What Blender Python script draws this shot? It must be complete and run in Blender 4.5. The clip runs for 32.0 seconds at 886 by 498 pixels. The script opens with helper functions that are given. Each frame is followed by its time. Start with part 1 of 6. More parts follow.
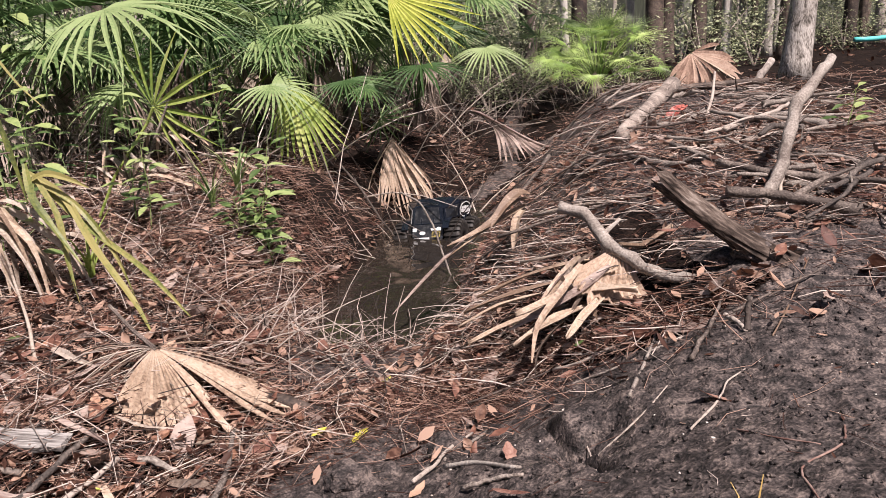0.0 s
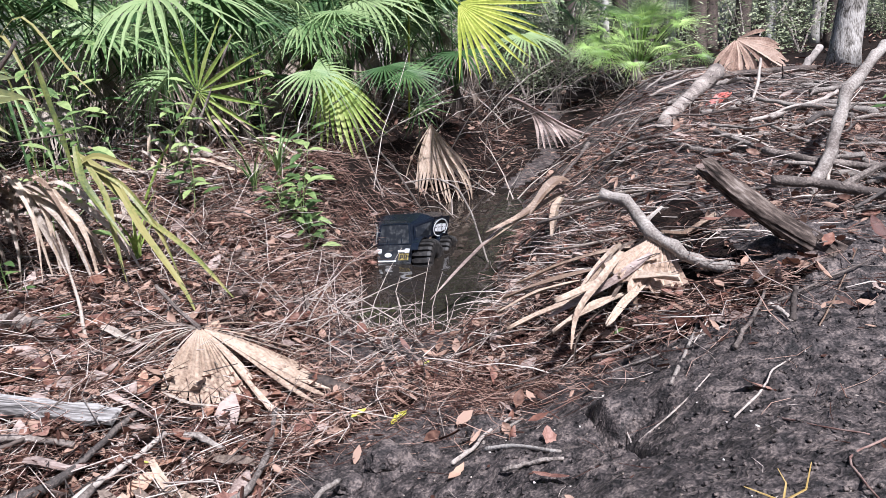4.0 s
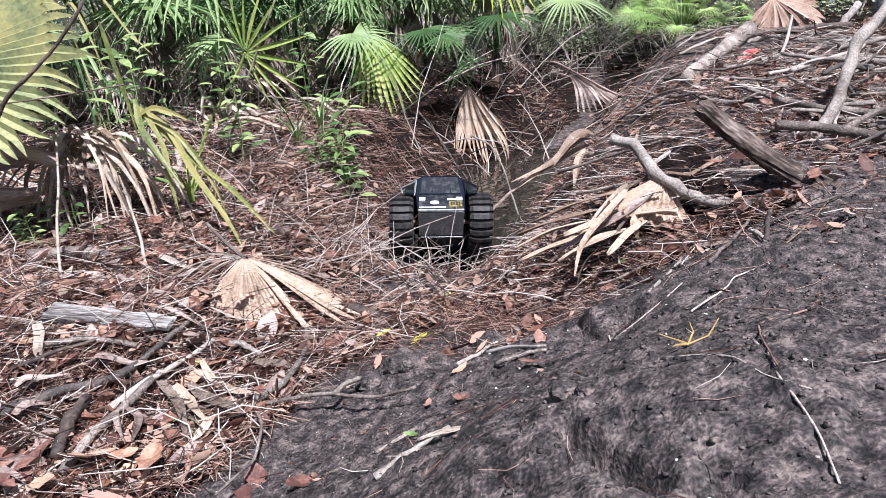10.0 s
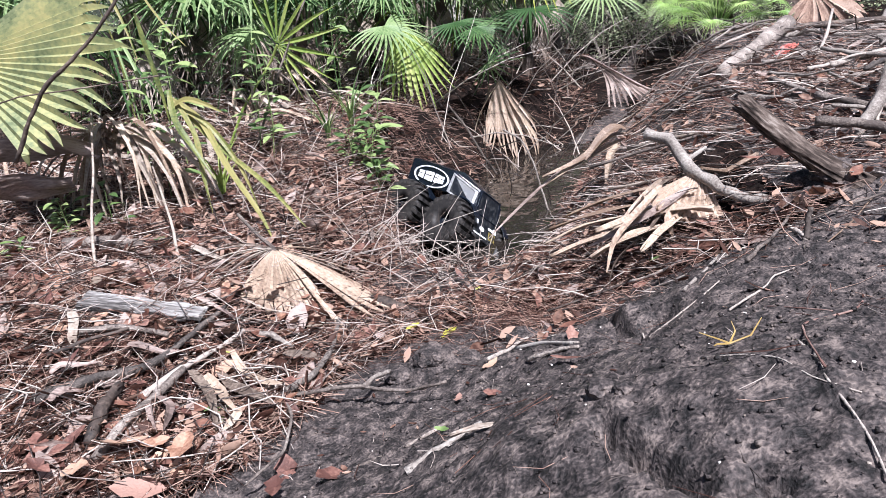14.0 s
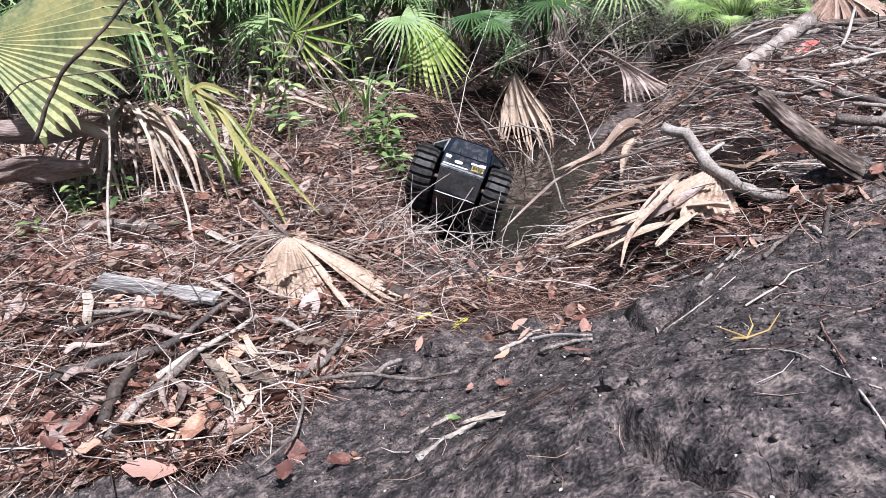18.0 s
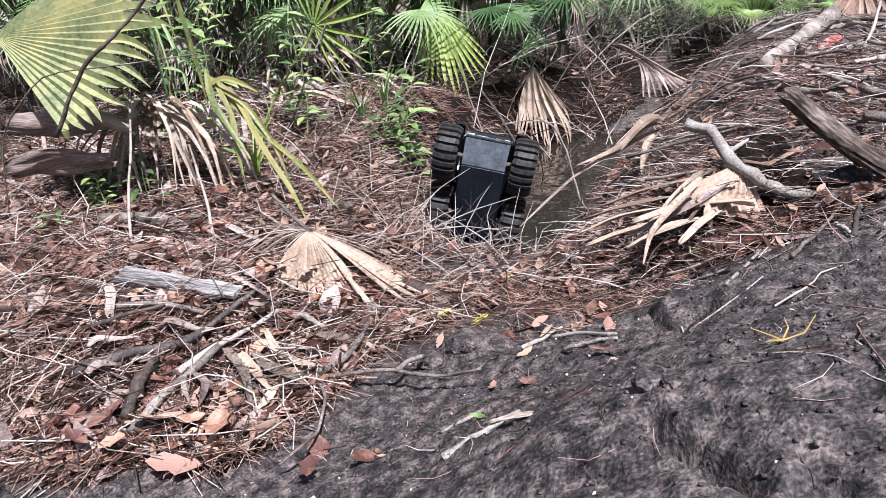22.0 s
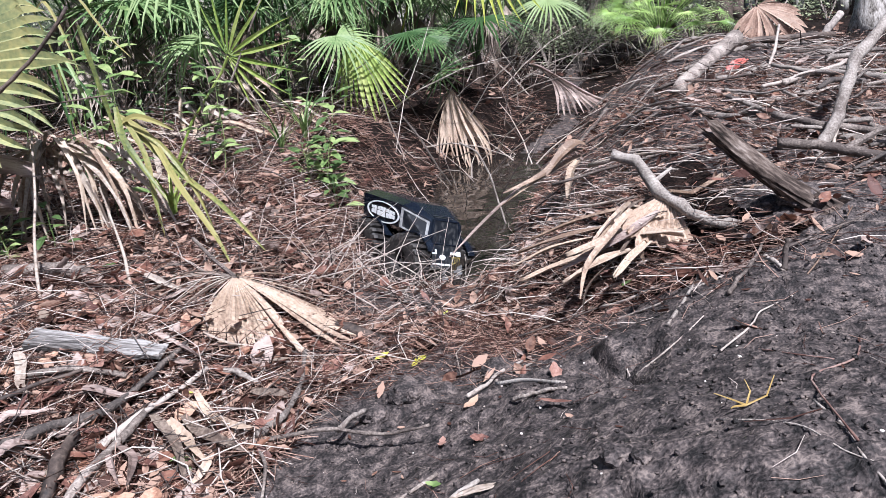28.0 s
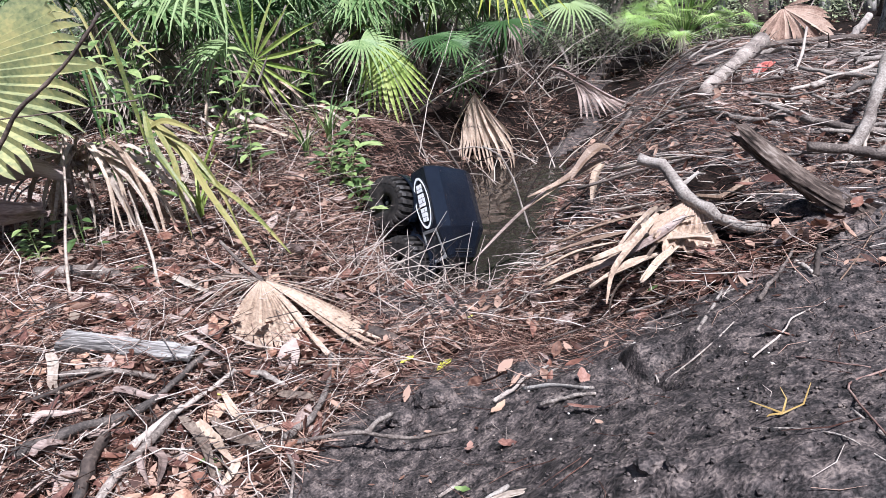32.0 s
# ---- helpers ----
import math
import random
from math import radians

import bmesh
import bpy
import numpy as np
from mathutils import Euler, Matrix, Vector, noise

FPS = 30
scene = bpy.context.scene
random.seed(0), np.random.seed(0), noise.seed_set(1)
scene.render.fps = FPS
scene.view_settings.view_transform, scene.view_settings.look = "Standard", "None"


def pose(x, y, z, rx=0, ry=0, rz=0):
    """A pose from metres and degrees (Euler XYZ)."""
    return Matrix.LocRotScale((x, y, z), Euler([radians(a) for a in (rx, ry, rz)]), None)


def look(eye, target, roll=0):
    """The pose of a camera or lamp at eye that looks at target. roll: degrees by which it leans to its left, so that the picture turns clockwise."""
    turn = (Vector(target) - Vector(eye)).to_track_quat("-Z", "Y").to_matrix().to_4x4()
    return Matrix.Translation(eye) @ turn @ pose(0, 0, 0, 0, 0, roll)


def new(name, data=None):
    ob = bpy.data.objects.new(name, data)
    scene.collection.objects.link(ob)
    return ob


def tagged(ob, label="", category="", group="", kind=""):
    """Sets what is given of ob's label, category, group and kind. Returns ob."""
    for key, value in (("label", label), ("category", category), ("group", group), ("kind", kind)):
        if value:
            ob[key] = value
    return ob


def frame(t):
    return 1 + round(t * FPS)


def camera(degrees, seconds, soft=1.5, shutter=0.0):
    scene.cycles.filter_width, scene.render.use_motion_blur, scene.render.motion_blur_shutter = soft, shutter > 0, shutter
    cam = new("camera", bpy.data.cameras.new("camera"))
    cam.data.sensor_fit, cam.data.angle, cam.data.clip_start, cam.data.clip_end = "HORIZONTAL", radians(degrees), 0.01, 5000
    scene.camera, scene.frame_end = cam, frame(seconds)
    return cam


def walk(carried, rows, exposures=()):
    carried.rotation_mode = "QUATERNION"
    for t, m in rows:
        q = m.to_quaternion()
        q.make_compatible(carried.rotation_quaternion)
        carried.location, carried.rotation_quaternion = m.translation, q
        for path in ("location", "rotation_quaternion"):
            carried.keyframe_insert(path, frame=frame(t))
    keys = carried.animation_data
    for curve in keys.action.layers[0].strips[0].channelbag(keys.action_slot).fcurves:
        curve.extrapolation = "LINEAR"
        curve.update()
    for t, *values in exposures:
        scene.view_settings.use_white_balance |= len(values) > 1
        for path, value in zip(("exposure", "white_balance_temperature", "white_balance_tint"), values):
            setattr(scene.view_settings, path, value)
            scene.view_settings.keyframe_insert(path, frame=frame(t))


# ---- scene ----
cam = camera(61.3, 32.0, soft=0.8)
PATH = [
    (0, (0.013, -0.004, 0.841), (0.055, 1.919, 0.294), -3.4),
    (0.5, (0.005, -0.006, 0.839), (0.038, 1.915, 0.283), -3.3),
    (1, (0.005, -0.006, 0.836), (0.026, 1.914, 0.275), -3.3),
    (1.5, (0.006, -0.004, 0.834), (0.016, 1.915, 0.27), -3.1),
    (2, (0.0, 0.0, 0.831), (0.0, 1.918, 0.263), -3.0),
    (2.5, (-0.002, 0.002, 0.829), (-0.015, 1.919, 0.259), -3.1),
    (3, (-0.003, -0.003, 0.833), (-0.027, 1.913, 0.262), -3.2),
    (3.5, (0.002, -0.007, 0.838), (-0.037, 1.909, 0.266), -3.4),
    (4, (-0.004, -0.014, 0.837), (-0.056, 1.901, 0.264), -3.4),
    (4.5, (-0.009, -0.014, 0.835), (-0.072, 1.901, 0.261), -3.4),
    (6.5, (-0.003, -0.026, 0.834), (-0.092, 1.885, 0.248), -3.0),
    (7, (0.058, -0.053, 0.825), (-0.049, 1.857, 0.24), -3.4),
    (7.5, (0.138, -0.206, 0.824), (0.011, 1.701, 0.233), -3.9),
    (8, (0.108, -0.248, 0.799), (-0.043, 1.653, 0.196), -4.3),
    (8.5, (0.108, -0.246, 0.788), (-0.06, 1.649, 0.171), -4.5),
    (9, (0.107, -0.248, 0.788), (-0.073, 1.642, 0.16), -4.6),
    (9.5, (0.104, -0.251, 0.79), (-0.082, 1.637, 0.157), -4.5),
    (10, (0.105, -0.254, 0.785), (-0.088, 1.634, 0.153), -4.4),
    (10.5, (0.102, -0.252, 0.784), (-0.099, 1.635, 0.152), -4.4),
    (11, (0.106, -0.253, 0.782), (-0.102, 1.633, 0.15), -4.4),
    (11.5, (0.104, -0.251, 0.782), (-0.112, 1.632, 0.146), -4.5),
    (12, (0.106, -0.247, 0.779), (-0.12, 1.635, 0.139), -4.5),
    (12.5, (0.105, -0.247, 0.778), (-0.13, 1.633, 0.137), -4.5),
    (13, (0.102, -0.246, 0.778), (-0.142, 1.633, 0.137), -4.4),
    (13.5, (0.098, -0.244, 0.779), (-0.156, 1.633, 0.138), -4.4),
    (14, (0.09, -0.242, 0.78), (-0.173, 1.634, 0.139), -4.3),
    (14.5, (0.09, -0.244, 0.779), (-0.18, 1.631, 0.139), -4.1),
    (16.5, (0.085, -0.243, 0.773), (-0.192, 1.629, 0.127), -3.3),
    (17, (0.085, -0.244, 0.772), (-0.198, 1.626, 0.122), -3.3),
    (17.5, (0.083, -0.243, 0.773), (-0.205, 1.625, 0.119), -3.3),
    (18, (0.081, -0.243, 0.772), (-0.211, 1.623, 0.115), -3.3),
    (18.5, (0.079, -0.243, 0.77), (-0.215, 1.623, 0.113), -3.4),
    (19, (0.077, -0.232, 0.779), (-0.218, 1.635, 0.123), -3.4),
    (19.5, (0.068, -0.228, 0.783), (-0.227, 1.639, 0.129), -3.5),
    (20, (0.063, -0.227, 0.778), (-0.236, 1.639, 0.124), -3.3),
    (20.5, (0.064, -0.228, 0.775), (-0.243, 1.637, 0.119), -3.3),
    (21, (0.06, -0.232, 0.78), (-0.254, 1.629, 0.12), -3.2),
    (21.5, (0.062, -0.235, 0.778), (-0.26, 1.624, 0.113), -3.2),
    (22, (0.056, -0.235, 0.776), (-0.27, 1.62, 0.105), -3.2),
    (22.5, (0.056, -0.23, 0.774), (-0.274, 1.623, 0.1), -3.4),
    (23, (0.058, -0.226, 0.779), (-0.271, 1.629, 0.106), -3.6),
    (23.5, (0.048, -0.224, 0.788), (-0.266, 1.636, 0.123), -3.7),
    (24, (0.035, -0.205, 0.823), (-0.25, 1.664, 0.17), -4.0),
    (24.5, (0.009, -0.167, 0.848), (-0.231, 1.711, 0.205), -4.4),
    (25, (0.025, -0.194, 0.837), (-0.167, 1.692, 0.201), -4.9),
    (25.5, (-0.006, -0.215, 0.872), (-0.158, 1.676, 0.237), -5.3),
    (27.5, (0.009, -0.166, 0.847), (-0.095, 1.723, 0.198), -3.8),
    (28, (0.004, -0.165, 0.841), (-0.106, 1.723, 0.191), -3.4),
    (28.5, (0.0, -0.167, 0.843), (-0.118, 1.72, 0.193), -3.1),
    (29, (0.0, -0.168, 0.843), (-0.126, 1.72, 0.194), -3.1),
    (29.5, (-0.003, -0.169, 0.843), (-0.139, 1.718, 0.195), -3.2),
    (30, (-0.01, -0.17, 0.843), (-0.155, 1.717, 0.197), -3.3),
    (30.5, (-0.009, -0.166, 0.844), (-0.16, 1.721, 0.199), -3.4),
    (31, (-0.007, -0.167, 0.846), (-0.163, 1.721, 0.203), -3.5),
    (31.5, (-0.011, -0.166, 0.844), (-0.169, 1.722, 0.202), -3.5),
    (32, (-0.013, -0.166, 0.845), (-0.176, 1.722, 0.206), -3.7),
]
walk(cam, [(t, look(eye, target, roll)) for t, eye, target, roll in PATH],
     exposures=[(0, 0.70, 6650, 22), (1.2, 0.75, 6450, 19), (2.0, 0.83, 5650, 15), (3.5, 0.90, 5600, 15), (7, 0.97, 5600, 15), (9, 1.03, 5600, 15), (20, 1.02, 5600, 15), (23, 1.04, 5600, 15), (24, 1.04, 5600, 15), (25, 0.87, 5650, 15), (28, 0.93, 5550, 15), (32, 0.97, 5550, 15)])

# ---- light ----
world = bpy.data.worlds.new("sky")
scene.world = world
world.use_nodes = True
wn = world.node_tree.nodes
sky = wn.new("ShaderNodeTexSky")
sky.sky_type, sky.sun_disc, sky.sun_elevation, sky.sun_rotation = "NISHITA", False, radians(58), radians(151)
sky.air_density, sky.dust_density = 1.0, 3.0
wn["Background"].inputs["Strength"].default_value = 0.040
world.node_tree.links.new(sky.outputs["Color"], wn["Background"].inputs["Color"])
sun = new("sun", bpy.data.lights.new("sun", "SUN"))
sun.data.energy, sun.data.angle, sun.data.color = 5.0, radians(1.2), (1.0, 0.95, 0.88)
sun.matrix_world = look((5.5, -10.0, 18.5), (0, 0, 0))

# ---- materials ----
def material(name, ramp, scale=8.0, rough=0.8, bump=0.3, detail=6.0, metal=0.0, fine=60.0, vary=0.25, random_by="object", stretch=None, spec=0.5, through_light=0.0, lo=0.36):
    """A node material: colours of a ramp over noise at two scales, value varied object by object or piece by piece, with bump."""
    m = bpy.data.materials.new(name)
    m.use_nodes = True
    nt = m.node_tree
    n, l = nt.nodes, nt.links
    b = n["Principled BSDF"]
    co = n.new("ShaderNodeTexCoord")
    mp = n.new("ShaderNodeMapping")
    l.new(co.outputs["Object"], mp.inputs["Vector"])
    if stretch:
        mp.inputs["Scale"].default_value = stretch
    big = n.new("ShaderNodeTexNoise")
    big.inputs["Scale"].default_value, big.inputs["Detail"].default_value = scale, detail
    small = n.new("ShaderNodeTexNoise")
    small.inputs["Scale"].default_value, small.inputs["Detail"].default_value = fine, 4.0
    l.new(mp.outputs["Vector"], big.inputs["Vector"])
    l.new(mp.outputs["Vector"], small.inputs["Vector"])
    mix = n.new("ShaderNodeMath")
    mix.operation = "MULTIPLY_ADD"
    mix.inputs[1].default_value = 0.45
    half = n.new("ShaderNodeMath")
    half.operation = "MULTIPLY"
    half.inputs[1].default_value = 0.55
    l.new(big.outputs["Fac"], half.inputs[0])
    l.new(small.outputs["Fac"], mix.inputs[0])
    l.new(half.outputs[0], mix.inputs[2])
    if random_by == "object":
        rnd = n.new("ShaderNodeObjectInfo").outputs["Random"]
    else:
        rnd = n.new("ShaderNodeNewGeometry").outputs["Random Per Island"]
    off = n.new("ShaderNodeMath")
    off.operation = "MULTIPLY_ADD"
    off.inputs[1].default_value = vary
    sub = n.new("ShaderNodeMath")
    sub.operation = "ADD"
    sub.inputs[1].default_value = -vary / 2
    l.new(rnd, off.inputs[0])
    l.new(mix.outputs[0], off.inputs[2])
    l.new(off.outputs[0], sub.inputs[0])
    cr = n.new("ShaderNodeValToRGB")
    el = cr.color_ramp.elements
    hi = 1 - lo
    for i, c in enumerate(ramp):
        p = lo + (hi - lo) * i / max(1, len(ramp) - 1)
        e = el[i] if i < 2 else el.new(p)
        e.position, e.color = p, (*c, 1)
    l.new(sub.outputs[0], cr.inputs["Fac"])
    l.new(cr.outputs["Color"], b.inputs["Base Color"])
    b.inputs["Roughness"].default_value, b.inputs["Metallic"].default_value = rough, metal
    b.inputs["Specular IOR Level"].default_value = spec
    if bump:
        bp = n.new("ShaderNodeBump")
        bp.inputs["Strength"].default_value, bp.inputs["Distance"].default_value = min(bump, 1.0), 0.01 * max(1.0, bump)
        l.new(mix.outputs[0], bp.inputs["Height"])
        l.new(bp.outputs["Normal"], b.inputs["Normal"])
    if through_light:
        tr = n.new("ShaderNodeBsdfTranslucent")
        ms = n.new("ShaderNodeMixShader")
        ms.inputs[0].default_value = through_light
        l.new(cr.outputs["Color"], tr.inputs["Color"])
        l.new(b.outputs[0], ms.inputs[1])
        l.new(tr.outputs[0], ms.inputs[2])
        l.new(ms.outputs[0], n["Material Output"].inputs["Surface"])
    return m


MUD = material("mud", [(0.0076, 0.0063, 0.0060), (0.0340, 0.0275, 0.0262), (0.0800, 0.0640, 0.0595), (0.1750, 0.1400, 0.1230)], 30, 0.72, 1.0, 14, fine=170, vary=0, spec=0.35, lo=0.39)
TRUNKBARK = material("plated_bark", [(0.07, 0.06, 0.05), (0.30, 0.27, 0.24), (0.52, 0.48, 0.44)], 22, 0.9, 1.0, 8, fine=90, vary=0.1, stretch=(1, 1, 0.4), lo=0.40)
YELLOWLIME = material("yellow_green_palm", [(0.24, 0.30, 0.04), (0.42, 0.47, 0.08), (0.58, 0.60, 0.15)], 5, 0.55, 0.15, vary=0.15, through_light=0.35, spec=0.3)
# soil under the litter: near-black, the shade in gaps between needles put into its colour
LITTER = material("litter_soil_gap_shade", [(0.003, 0.002, 0.0018), (0.009, 0.006, 0.005), (0.035, 0.022, 0.017)], 12, 0.95, 1.0, 8, fine=110, vary=0, spec=0.1)
NEEDLE = material("pine_needles", [(0.0450, 0.0198, 0.0144), (0.1530, 0.0747, 0.0540), (0.3780, 0.2520, 0.1980)], 3, 0.6, 0, vary=0.8, random_by="island", spec=0.2)
TWIG = material("grey_twigs", [(0.05, 0.040, 0.036), (0.20, 0.165, 0.142), (0.50, 0.43, 0.38)], 6, 0.8, 0.4, vary=0.65, random_by="island", fine=120, spec=0.2)
STICK = material("stick_bark", [(0.07, 0.054, 0.046), (0.19, 0.155, 0.132), (0.40, 0.345, 0.30)], 12, 0.85, 0.8, fine=150, vary=0.35)
DEADLEAF = material("dead_leaves", [(0.06, 0.028, 0.020), (0.18, 0.10, 0.072), (0.36, 0.24, 0.18)], 6, 0.6, 0.3, vary=0.8, random_by="island", through_light=0.15, spec=0.2)
STRAW = material("dead_palm", [(0.172, 0.112, 0.076), (0.361, 0.267, 0.194), (0.499, 0.400, 0.310)], 9, 0.6, 0.5, vary=0.3, fine=110, through_light=0.12)
PEACH = material("peach_dead_palm", [(0.292, 0.202, 0.142), (0.516, 0.391, 0.297), (0.636, 0.516, 0.413)], 9, 0.6, 0.4, vary=0.1, fine=100, through_light=0.15)
FAWN = material("fawn_dead_palm", [(0.215, 0.146, 0.101), (0.413, 0.310, 0.228), (0.525, 0.421, 0.331)], 9, 0.6, 0.5, vary=0.1, fine=100, through_light=0.1)
WETSTICK = material("damp_stick", [(0.04, 0.032, 0.028), (0.115, 0.093, 0.08), (0.27, 0.235, 0.205)], 14, 0.8, 0.9, fine=150, vary=0.2)
PALEDEAD = material("grey_dead_palm", [(0.103, 0.073, 0.056), (0.258, 0.202, 0.159), (0.430, 0.365, 0.305)], 8, 0.65, 0.5, vary=0.35, fine=100, through_light=0.1)
GREEN = material("palmetto_green", [(0.05, 0.105, 0.035), (0.14, 0.235, 0.085), (0.29, 0.38, 0.17)], 4, 0.5, 0.15, vary=0.5, through_light=0.3, spec=0.3)
STRAP = material("yellowing_strap", [(0.075, 0.098, 0.030), (0.165, 0.188, 0.049), (0.285, 0.255, 0.090)], 8, 0.5, 0.3, vary=0.4, fine=90, through_light=0.2)
PLATE = material("bare_grey_metal", [(0.1240, 0.1302, 0.1364), (0.2108, 0.2201, 0.2294), (0.2976, 0.3100, 0.3224)], 12, 0.28, 0.1, metal=0.8, vary=0)
LIME = material("palmetto_lime", [(0.17, 0.26, 0.055), (0.33, 0.42, 0.10), (0.50, 0.56, 0.20)], 5, 0.55, 0.15, vary=0.2, through_light=0.35, spec=0.3)
YELLOWING = material("palmetto_yellowing", [(0.132, 0.163, 0.079), (0.238, 0.264, 0.132), (0.334, 0.339, 0.158), (0.440, 0.405, 0.185)], 6, 0.5, 0.2, vary=0.1, fine=60, through_light=0.2)
HERB = material("herb_leaf", [(0.075, 0.13, 0.04), (0.18, 0.265, 0.085), (0.33, 0.41, 0.16)], 6, 0.5, 0.2, vary=0.5, through_light=0.3)
BARK = material("pine_bark", [(0.10, 0.085, 0.075), (0.30, 0.26, 0.23), (0.52, 0.47, 0.42)], 6, 0.9, 1.0, 8, fine=50, vary=0.2, stretch=(1, 1, 0.35))
PALEBARK = material("pale_bark", [(0.22, 0.20, 0.17), (0.42, 0.39, 0.35), (0.60, 0.57, 0.52)], 5, 0.9, 0.6, 8, fine=40, vary=0.2, stretch=(1, 1, 0.4))
DARKBARK = material("dark_wet_wood", [(0.018, 0.013, 0.011), (0.07, 0.05, 0.04), (0.16, 0.12, 0.095)], 8, 0.75, 0.9, 8, fine=70, vary=0.15)
BODY = material("black_plastic", [(0.004, 0.006, 0.011), (0.006, 0.009, 0.016), (0.010, 0.014, 0.022)], 6, 0.24, 0.04, vary=0, spec=0.7)
RUBBER = material("tyre_rubber", [(0.009, 0.008, 0.008), (0.020, 0.018, 0.017), (0.045, 0.038, 0.034)], 24, 0.60, 0.3, vary=0, spec=0.35)
FRAMES = material("silver_paint", [(0.190, 0.190, 0.190), (0.299, 0.299, 0.299), (0.394, 0.394, 0.394)], 60, 0.4, 0.1, vary=0)
WHITE = material("white_vinyl", [(0.75, 0.75, 0.75), (0.80, 0.80, 0.80), (0.84, 0.84, 0.84)], 20, 0.4, 0, vary=0)
DULL = material("scuffed_dark_metal", [(0.03, 0.031, 0.033), (0.07, 0.072, 0.075), (0.16, 0.162, 0.165)], 16, 0.32, 0.15, metal=0.5, vary=0)
BLEACHED = material("bleached_wood", [(0.120, 0.096, 0.082), (0.267, 0.232, 0.202), (0.413, 0.374, 0.335)], 12, 0.85, 0.8, fine=140, vary=0.15)
SHEATHS = material("brown_sheath", [(0.0792, 0.0546, 0.0458), (0.2024, 0.1452, 0.1232), (0.3696, 0.2904, 0.2508)], 6, 0.6, 0.6, fine=60, vary=0.2, stretch=(0.4, 3, 3))
LAMP = material("clear_headlight", [(0.62, 0.63, 0.64), (0.72, 0.73, 0.74), (0.80, 0.80, 0.80)], 20, 0.2, 0, vary=0)
SMOKED = material("smoked_window", [(0.004, 0.006, 0.010), (0.009, 0.011, 0.015), (0.06, 0.061, 0.063)], 26, 0.47, 0.08, vary=0, spec=0.45)
FAR = material("far_woods", [(0.02, 0.028, 0.018), (0.06, 0.07, 0.045), (0.14, 0.15, 0.10)], 1.5, 0.9, 0.3, vary=0.4, random_by="island")

WATER = bpy.data.materials.new("ditch_water")
WATER.use_nodes = True
_n, _l = WATER.node_tree.nodes, WATER.node_tree.links
_b = _n["Principled BSDF"]
_b.inputs["Base Color"].default_value, _b.inputs["Roughness"].default_value = (0.020, 0.016, 0.013, 1), 0.05
_t, _p = _n.new("ShaderNodeTexNoise"), _n.new("ShaderNodeBump")
_t.inputs["Scale"].default_value, _t.inputs["Detail"].default_value = 14, 3
_p.inputs["Strength"].default_value, _p.inputs["Distance"].default_value = 1.0, 0.035
_l.new(_t.outputs["Fac"], _p.inputs["Height"])
_l.new(_p.outputs["Normal"], _b.inputs["Normal"])

# ---- helpers of the scene ----
def sstep(a, b, x):
    t = min(1.0, max(0.0, (x - a) / (b - a)))
    return t * t * (3 - 2 * t)

def ditch(y):
    """The ditch's middle line and the height of its bed at a distance y."""
    x = -0.75 + 0.42 * sstep(0.6, 1.9, y) + 0.08 * sstep(1.8, 2.8, y) + 0.30 * sstep(3.5, 5.0, y) + 0.75 * sstep(4.9, 6.6, y) + 0.3 * sstep(6.6, 9.0, y) + 1.2 * sstep(8.5, 14, y)
    z = -0.14 - 0.10 * sstep(1.2, 1.9, y) - 0.32 * sstep(2.45, 3.2, y) + 0.26 * sstep(4.7, 6.4, y) + 0.2 * sstep(7.5, 12, y)
    return x, z

BUMPS = [(1.7, 4.8, 0.7, 0.12), (-1.6, 4.2, 0.6, 0.06), (0.62, 2.55, 0.3, 0.06), (-0.6, 1.75, 0.3, 0.03), (0.295, 1.267, 0.085, -0.045), (0.275, 1.397, 0.05, 0.02), (-0.20, 1.52, 0.10, 0.05), (0.02, 1.62, 0.08, 0.04), (0.90, 1.95, 0.12, 0.04)]
def ground_z(x, y):
    cx, bed = ditch(y)
    d = x - cx
    if d < 0:
        top = -0.02 - 0.13 * sstep(1.6, 0.9, y) + 0.16 * sstep(2.2, 4.5, y) - 0.20 * sstep(7.0, 12.0, y)
        k = sstep(0.10, 0.66 + 0.35 * sstep(4.2, 5.2, y), -d)
    else:
        top = 0.20 + 0.14 * sstep(1.25, 0.55, y) + 0.11 * sstep(2.1, 3.4, y) - 0.36 * sstep(6.0, 11.0, y)
        toe = 0.05 + 0.30 * sstep(1.3, 2.0, y) * sstep(2.9, 2.2, y) + 0.02 * sstep(2.6, 3.2, y)
        k = sstep(toe, 1.3 - 0.1 * sstep(1.2, 0.5, y), d)
    z = bed + (top - bed) * k
    for bx, by, r, h in BUMPS:
        z += h * math.exp(-((x - bx) ** 2 + (y - by) ** 2) / (r * r))
    return z


CRACKS = [((0.209, 1.509), (0.244, 1.448), (0.264, 1.334), (0.295, 1.294), (0.330, 1.281), (0.366, 1.274)), ((0.264, 1.334), (0.271, 1.285), (0.293, 1.215), (0.288, 1.093)), ((0.295, 1.294), (0.318, 1.323), (0.352, 1.326)), ((0.157, 0.592), (0.172, 0.553), (0.192, 0.513), (0.216, 0.465), (0.235, 0.426)), ((0.285, 0.402), (0.301, 0.405), (0.310, 0.388))]


